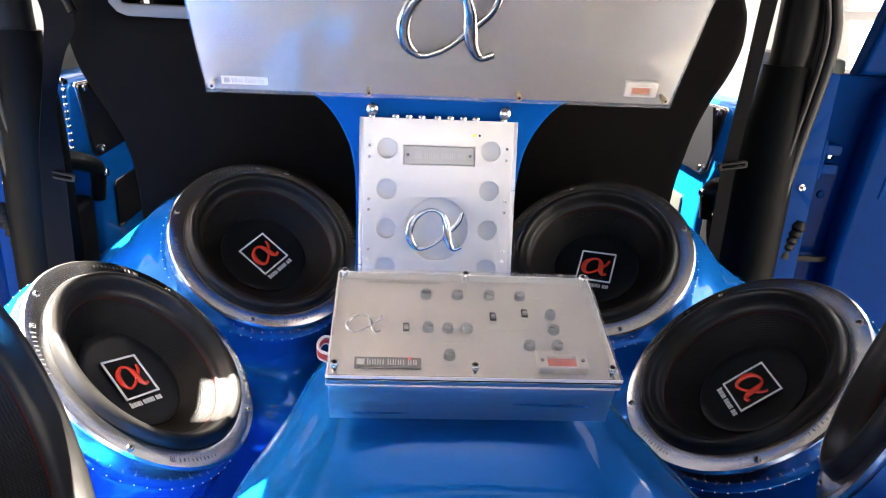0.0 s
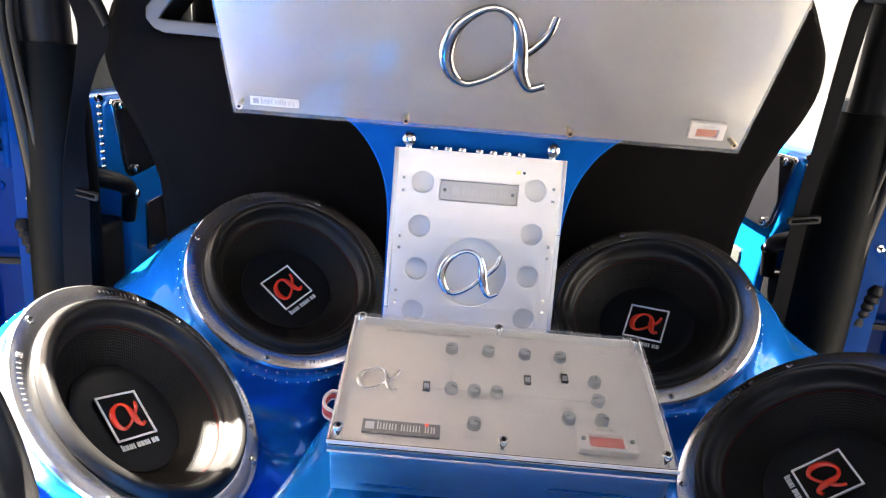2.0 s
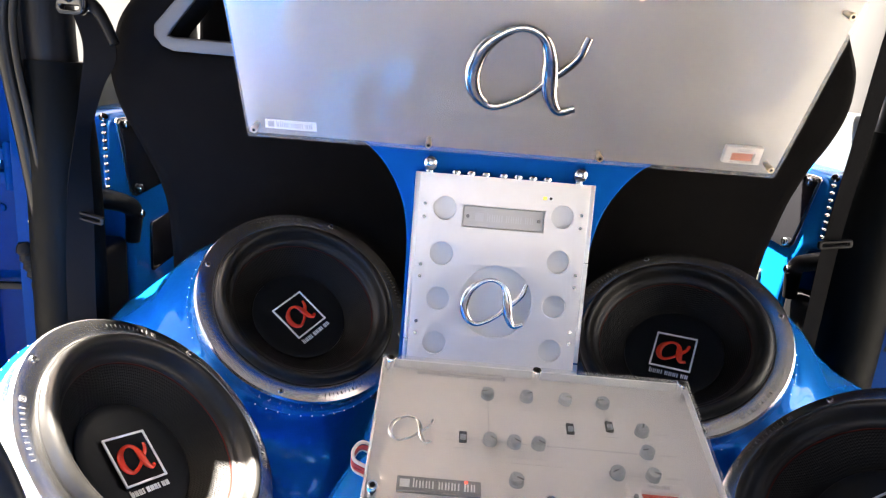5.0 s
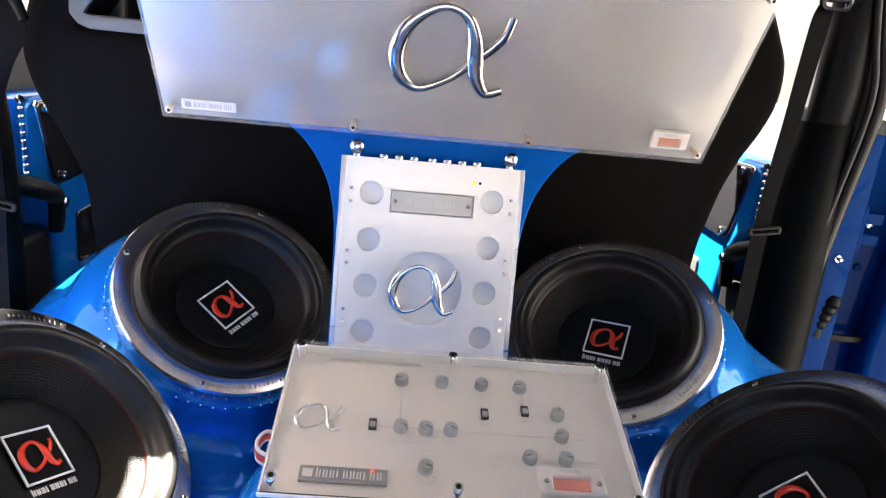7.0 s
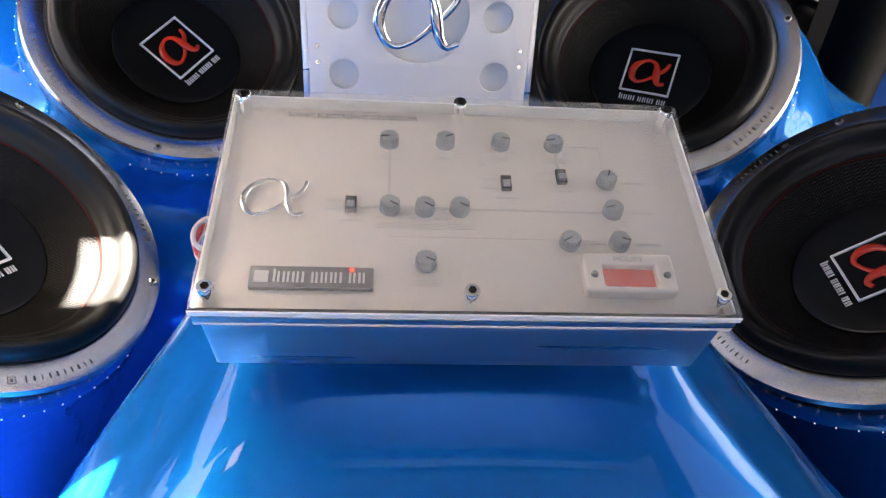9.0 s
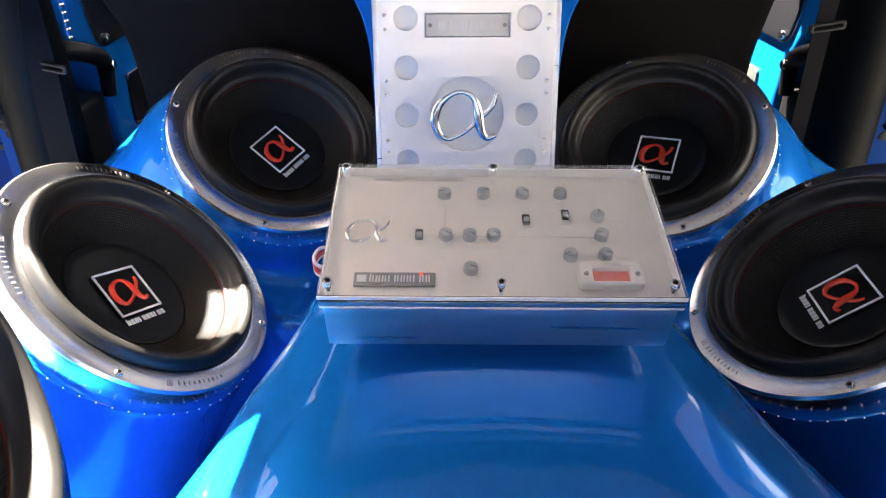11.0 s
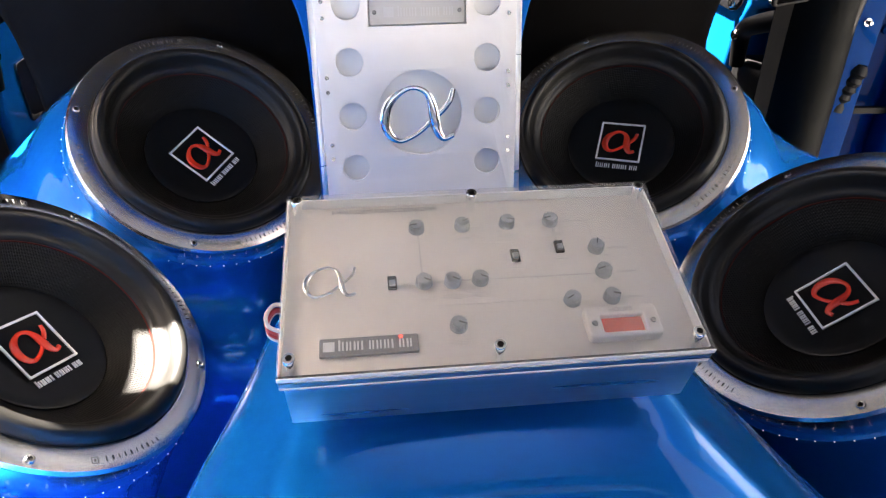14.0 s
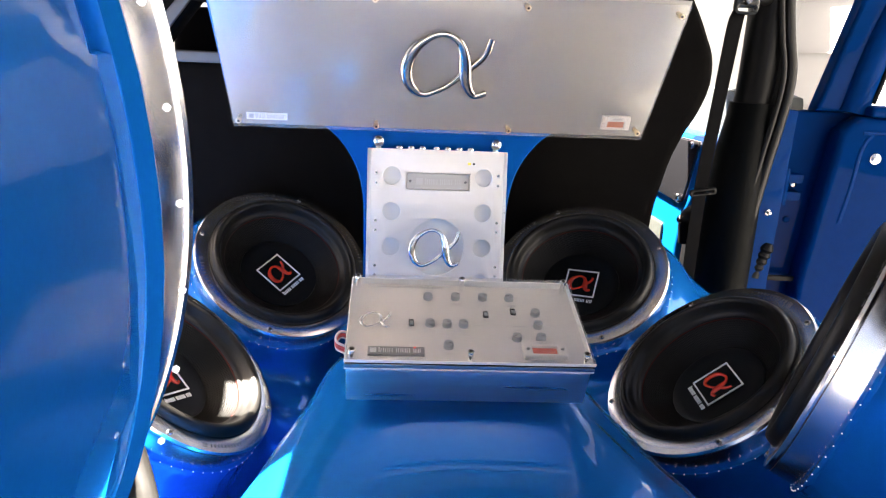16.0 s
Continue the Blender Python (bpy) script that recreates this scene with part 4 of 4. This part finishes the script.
def strap(stations, thick=0.0016):
    """A flat band through stations of centre and half-width vector."""
    bm = bmesh.new()
    rows = []
    for v in spline(stations, 8):
        c, h = Vector(v[:3]), Vector(v[3:])
        n = h.cross(Vector((0.02, 0.05, 1))).normalized() * thick / 2
        rows.append([bm.verts.new(p) for p in (c - h - n, c + h - n, c + h + n, c - h + n)])
    for a, b in zip(rows, rows[1:]):
        for k in range(4):
            bm.faces.new((a[k], a[(k + 1) % 4], b[(k + 1) % 4], b[k]))
    bm.faces.new(rows[0])
    bm.faces.new(rows[-1][::-1])
    bmesh.ops.recalc_face_normals(bm, faces=bm.faces)
    return bm


def seat_belt(s):
    belt = thing("seat_belt", Matrix(), "black seat belt hanging from a dark anchor" if s > 0 else "twisted black seat belt hanging from a dark anchor", "seat belt", "seat belts")
    if s > 0:
        line, ax, az, slide = [(0.575, 1.285, 1.135, 0.013, 0, 0), (0.5675, 1.28, 1.10, 0.015, 0, 0), (0.559, 1.28, 0.952, 0.0135, 0, 0), (0.5505, 1.28, 0.80, 0.0135, 0, 0), (0.551, 1.28, 0.65, 0.0135, 0, 0), (0.555, 1.28, 0.3, 0.0135, 0, 0)], 0.585, 1.145, (0.555, 0.785)
    else:
        line, ax, az, slide = [(-0.612, 1.285, 1.04, 0.024, 0, 0), (-0.596, 1.28, 0.985, 0.024, 0, -0.004), (-0.611, 1.28, 0.93, 0.016, 0.003, 0.003), (-0.626, 1.275, 0.86, 0.007, 0.011, 0), (-0.633, 1.275, 0.80, 0.010, 0.014, 0), (-0.636, 1.275, 0.735, 0.017, 0.008, 0), (-0.642, 1.275, 0.59, 0.023, 0, 0), (-0.642, 1.275, 0.30, 0.023, 0, 0)], -0.630, 1.050, (-0.628, 0.733)
    part("strap", strap(line), STRAP, belt)
    loop = part("anchor", sheet([rounded(-0.030, 0.030, -0.022, 0.026, 0.018), rounded(-0.019, 0.019, -0.014, -0.006, 0.003)], 0.018, 0.007), ANCHOR, belt, "dark rounded anchor loop", pose(ax, 1.284, az, 90, 0, -12) @ Matrix.Scale(0.78, 4))
    part("bolt", lathe([(0, 0.012), (0.006, 0.012), (0.008, 0.010), (0.010, 0.004), (0.012, 0.0)], 16), DARK_CHROME, loop, "chrome bolt", Matrix.Translation((0, 0.010, 0.016)))
    part("bracket", tube([(ax, 1.296, az + 0.012), (ax + s * 0.03, 1.31, az + 0.02), (s * 0.655 + (-0.034 if s < 0 else 0), 1.335, az + 0.02)], [0.012, 0.014, 0.014], 12, 4), BLACK, belt)
    if s < 0:
        part("guide_arm", tube([(-0.626, 1.292, 1.058), (-0.604, 1.288, 1.046), (-0.588, 1.284, 1.024), (-0.574, 1.28, 0.997)], [0.010, 0.009, 0.008, 0.007], 12, 5), BLACK, belt, "curved black belt guide")
    g = part("slide_guide", sheet([rounded(-0.028, 0.028, -0.006, 0.008, 0.005), rounded(-0.021, 0.021, -0.001, 0.003, 0.001)], 0.006, 0.002), BLACK, belt, "black plastic slide guide", pose(slide[0], 1.270, slide[1], 90, -8 if s > 0 else 12, 0) @ Matrix.Translation((0, 0, -0.010)))
    return belt


for s in (-1, 1):
    pillar(s)
    seat_belt(s)


def rear_door(s):
    ob = thing("rear_door", axes((s * 0.775 - (0.010 if s < 0 else 0), 1.355, 0.0), (s * 0.992, -0.126, 0), (s * 0.126, 0.992, 0), (0, 0, 1)), "open blue rear door with a sloping window frame", "car door", "rear doors")
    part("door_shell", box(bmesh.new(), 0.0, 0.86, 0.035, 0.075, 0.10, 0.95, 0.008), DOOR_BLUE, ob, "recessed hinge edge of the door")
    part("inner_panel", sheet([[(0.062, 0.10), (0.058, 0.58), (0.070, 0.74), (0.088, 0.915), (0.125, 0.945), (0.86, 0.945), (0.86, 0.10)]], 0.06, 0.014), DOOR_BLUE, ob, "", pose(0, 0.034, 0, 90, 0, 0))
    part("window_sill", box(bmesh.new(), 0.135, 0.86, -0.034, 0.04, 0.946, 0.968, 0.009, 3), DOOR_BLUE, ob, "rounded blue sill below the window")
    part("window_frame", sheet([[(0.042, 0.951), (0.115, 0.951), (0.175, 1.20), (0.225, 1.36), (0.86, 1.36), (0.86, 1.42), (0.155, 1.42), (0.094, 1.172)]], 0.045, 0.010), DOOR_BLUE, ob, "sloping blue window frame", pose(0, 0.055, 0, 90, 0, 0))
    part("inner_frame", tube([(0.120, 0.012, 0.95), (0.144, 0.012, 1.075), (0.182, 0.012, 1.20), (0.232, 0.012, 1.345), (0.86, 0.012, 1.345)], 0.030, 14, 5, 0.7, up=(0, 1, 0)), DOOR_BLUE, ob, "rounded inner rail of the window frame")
    part("window_seal", tube([(0.152, 0.0, 0.972), (0.175, 0.0, 1.08), (0.212, 0.0, 1.20), (0.262, 0.0, 1.31), (0.84, 0.0, 1.31)], 0.005, 8, 5), BLACK, ob)
    part("pressed_crease", tube([(0.118, -0.026, 0.72), (0.128, -0.026, 0.80), (0.133, -0.026, 0.875), (0.150, -0.026, 0.908), (0.19, -0.026, 0.915), (0.84, -0.026, 0.915)], 0.005, 10, 6, 0.35, up=(0, 1, 0)), DOOR_BLUE, ob)
    part("screw", lathe([(0, 0.004), (0.004, 0.0045), (0.007, 0.003), (0.0115, 0.002), (0.012, 0.0)], 18), DARK_CHROME, ob, "chrome screw", pose(0.165, -0.0262, 0.861, 90, 0, 0))
    part("pull_recess", lathe([(0, -0.004), (0.020, -0.003), (0.026, 0.001), (0.030, 0.0015), (0.032, 0.0)], 24), BLACK, ob, "dark oval recess", pose(0.285, -0.0262, 0.872, 90, 0, 0) @ Matrix.Diagonal((1.5, 0.8, 1, 1)))
    for z in (0.807, 0.768, 0.36):
        h = part("hinge", box(bmesh.new(), -0.025, 0.045, 0.010, 0.036, z - 0.012, z + 0.008, 0.004), DOOR_BLUE, ob, "blue painted hinge leaf")
        part("hinge_pin", lathe([(0.0, 0.020), (0.006, 0.020), (0.0085, 0.017), (0.0085, -0.020), (0.0, -0.022)], 14), DOOR_BLUE, h, "", Matrix.Translation((0.004, 0.008, z)))
    for k, z in enumerate((0.79, 0.71)):
        part("bolt", lathe([(0, 0.005), (0.005, 0.005), (0.007, 0.004), (0.008, 0.0)], 12), DARK_CHROME if k == 0 else DOOR_BLUE, ob, "", pose(0.034, 0.034, z, 90, 0, 0))
    part("wiring_boot", lathe([(0.0, 0.040), (0.008, 0.040)] + [(0.013 + 0.0035 * (k % 2), 0.034 - 0.0075 * k) for k in range(10)] + [(0.018, -0.042), (0.0, -0.042)], 20), BLACK, ob, "black rubber wiring boot", pose(-0.024, -0.005, 0.625, 8, 14, 0))
    part("check_arm", box(bmesh.new(), -0.03, 0.06, -0.004, 0.006, 0.575, 0.587, 0.003), BLACK, ob, "black door check arm")
    return ob


rear_door(1)
rear_door(-1)


def front_door(s):
    """A front door with a moulded pod, seen past the seat; local x runs forward, y into the vehicle."""
    ob = thing("front_door", axes((0.735 if s > 0 else -0.76, 1.45, 0.0), (0, 1, 0), (-s, 0, 0), (0, 0, 1)), "closed front door with a blue moulded pod and black glass", "car door", "front doors")
    part("door_skin", box(bmesh.new(), -0.06, 0.95, -0.08, -0.03, 0.10, 0.94 if s < 0 else 0.980, 0.02), TRIM, ob, "grey moulded door lining")
    o = 0.008 if s > 0 else 0.0
    outline = [(0.064 + o, 0.716), (0.066 + o, 0.845), (0.072 + o, 0.859), (0.090 + o, 0.865), (0.40, 0.865), (0.56, 0.62), (0.56, 0.25), (0.172, 0.25), (0.166, 0.58), (0.150, 0.655), (0.115, 0.706)]
    stand = axes((0, 0, 0), (1, 0, 0), (0, 0, 1), (0, -1, 0))
    part("pod", sheet([outline], 0.09, 0.014), BLUE, ob, "blue moulded door pod", stand @ Matrix.Translation((0, 0, -0.06)))
    plate = [(0.098 + o * 0.6, 0.846), (0.106 + o * 0.6, 0.853), (0.42, 0.847), (0.44, 0.70), (0.182, 0.694), (0.162, 0.700), (0.150, 0.712)]
    rim = [(x + (0.0035 if x > 0.3 else -0.0035), z + (0.0035 if z > 0.8 else -0.0035)) for x, z in plate]
    part("plate_rim", sheet([rim], 0.0045, 0.0012), CHROME, ob, "polished rim round the glass", stand @ Matrix.Translation((0, 0, -0.0645)))
    part("glass_plate", sheet([plate], 0.005, 0.001), SMOKED, ob, "black glass plate with chrome bolts", stand @ Matrix.Translation((0, 0, -0.0685)))
    for x, z in ((0.122 + o, 0.843), (0.179 - o * 1.5, 0.708), (0.40, 0.832), (0.42, 0.712)):
        b = part("bolt", lathe([(0, 0.009), (0.007, 0.009), (0.0085, 0.007), (0.0085, 0.003), (0.006, 0.002), (0.006, 0.0)], 16), CHROME, ob, "chrome bolt", pose(x, 0.068, z, -90, 0, 0))
        part("socket", lathe([(0, 0.0094), (0.0035, 0.0094), (0.0038, 0.0088)], 6), BLACK, b)
    low = part("lower_plate", sheet([rounded(0.247 + o, 0.46, 0.505, 0.618, 0.01)], 0.006, 0.002), SMOKED if s < 0 else TRIM, ob, "dark lower plate", stand @ Matrix.Translation((0, 0, -0.066)))
    for x, z in ((0.258 + o, 0.604), (0.258 + o, 0.519)):
        part("screw", lathe([(0, 0.0015), (0.002, 0.0015), (0.003, 0.0)], 12), DARK_CHROME, low, "", Matrix.Translation((x, z, 0.006)))
    part("corner_bolt", lathe([(0, 0.012), (0.008, 0.012), (0.010, 0.010), (0.010, 0.0)], 16), CHROME, ob, "chrome bolt", pose(0.062 + o, 0.055, 0.860, -45, -45, 0) @ Matrix.Scale(0.7, 4))
    for k in range(9):
        st = part("stud", lathe([(0, 0.008), (0.0028, 0.0072), (0.0040, 0.005), (0.0040, 0)], 12), CHROME, ob, "small chrome stud", pose(0.066 + o + 0.0010 * k * (1 if s < 0 else -0.4), 0.055, 0.846 - 0.0145 * k, 0, -80, 0))
        part("light", lathe([(0, 0.0092), (0.0014, 0.0088), (0.0020, 0.0074)], 10), LED, st, "tiny white light")
    part("armrest", tube([(x - o * 4.5, y, z) for x, y, z in ((0.005, 0.030, 0.720), (0.045, 0.055, 0.712), (0.100, 0.072, 0.692), (0.150, 0.068, 0.664), (0.160, 0.060, 0.60))], [0.014, 0.019, 0.018, 0.017, 0.014], 14, 6), BLACK, ob, "black door pull")
    part("pull_bolt", lathe([(0, 0.006), (0.006, 0.006), (0.009, 0.004), (0.010, 0.0)], 16), CHROME, ob, "chrome bolt", pose(0.148 - o * 4.5, 0.084, 0.662, -90, 0, 0))
    part("lower_pocket", box(bmesh.new(), 0.01, 0.165, -0.03, 0.05, 0.15, 0.61, 0.02, 3), BLACK, ob, "black door pocket")
    return ob


front_door(-1)
front_door(1)

def windscreen_pillar(s):
    ob = thing("windscreen_pillar", Matrix(), "black windscreen pillar beside the front door window", "pillar", "windscreen pillars", "structure")
    part("post", tube([(s * 0.735, 2.06, 0.88), (s * 0.725, 1.99, 1.12), (s * 0.705, 1.92, 1.43)], [0.034, 0.030, 0.032], 14, 5, 1.3, up=(0, 1, 0)), BLACK, ob)
    part("window_seal", tube([(s * 0.742, 1.95, 0.93), (s * 0.735, 1.91, 1.12), (s * 0.722, 1.85, 1.42)], 0.010, 10, 5), SEAL, ob, "rubber window seal")
    return ob


windscreen_pillar(-1)
windscreen_pillar(1)

# ---- outside ----
wall("ground", box(bmesh.new(), -60, 60, -60, 60, -0.75, -0.65), CONCRETE, "grey driveway ground")
bm = box(bmesh.new(), 4.2, 4.4, -8, 12, -0.65, 3.2)
for k in range(6):
    box(bm, 4.17, 4.2, -8, 12, -0.3 + 0.5 * k, -0.29 + 0.5 * k)
wall("wall_east", bm, WALLPAINT, "white panelled building wall")
wall("wall_north", box(bmesh.new(), -9, 4.2, 7.0, 7.2, -0.65, 3.2), WALLPAINT, "white building wall")
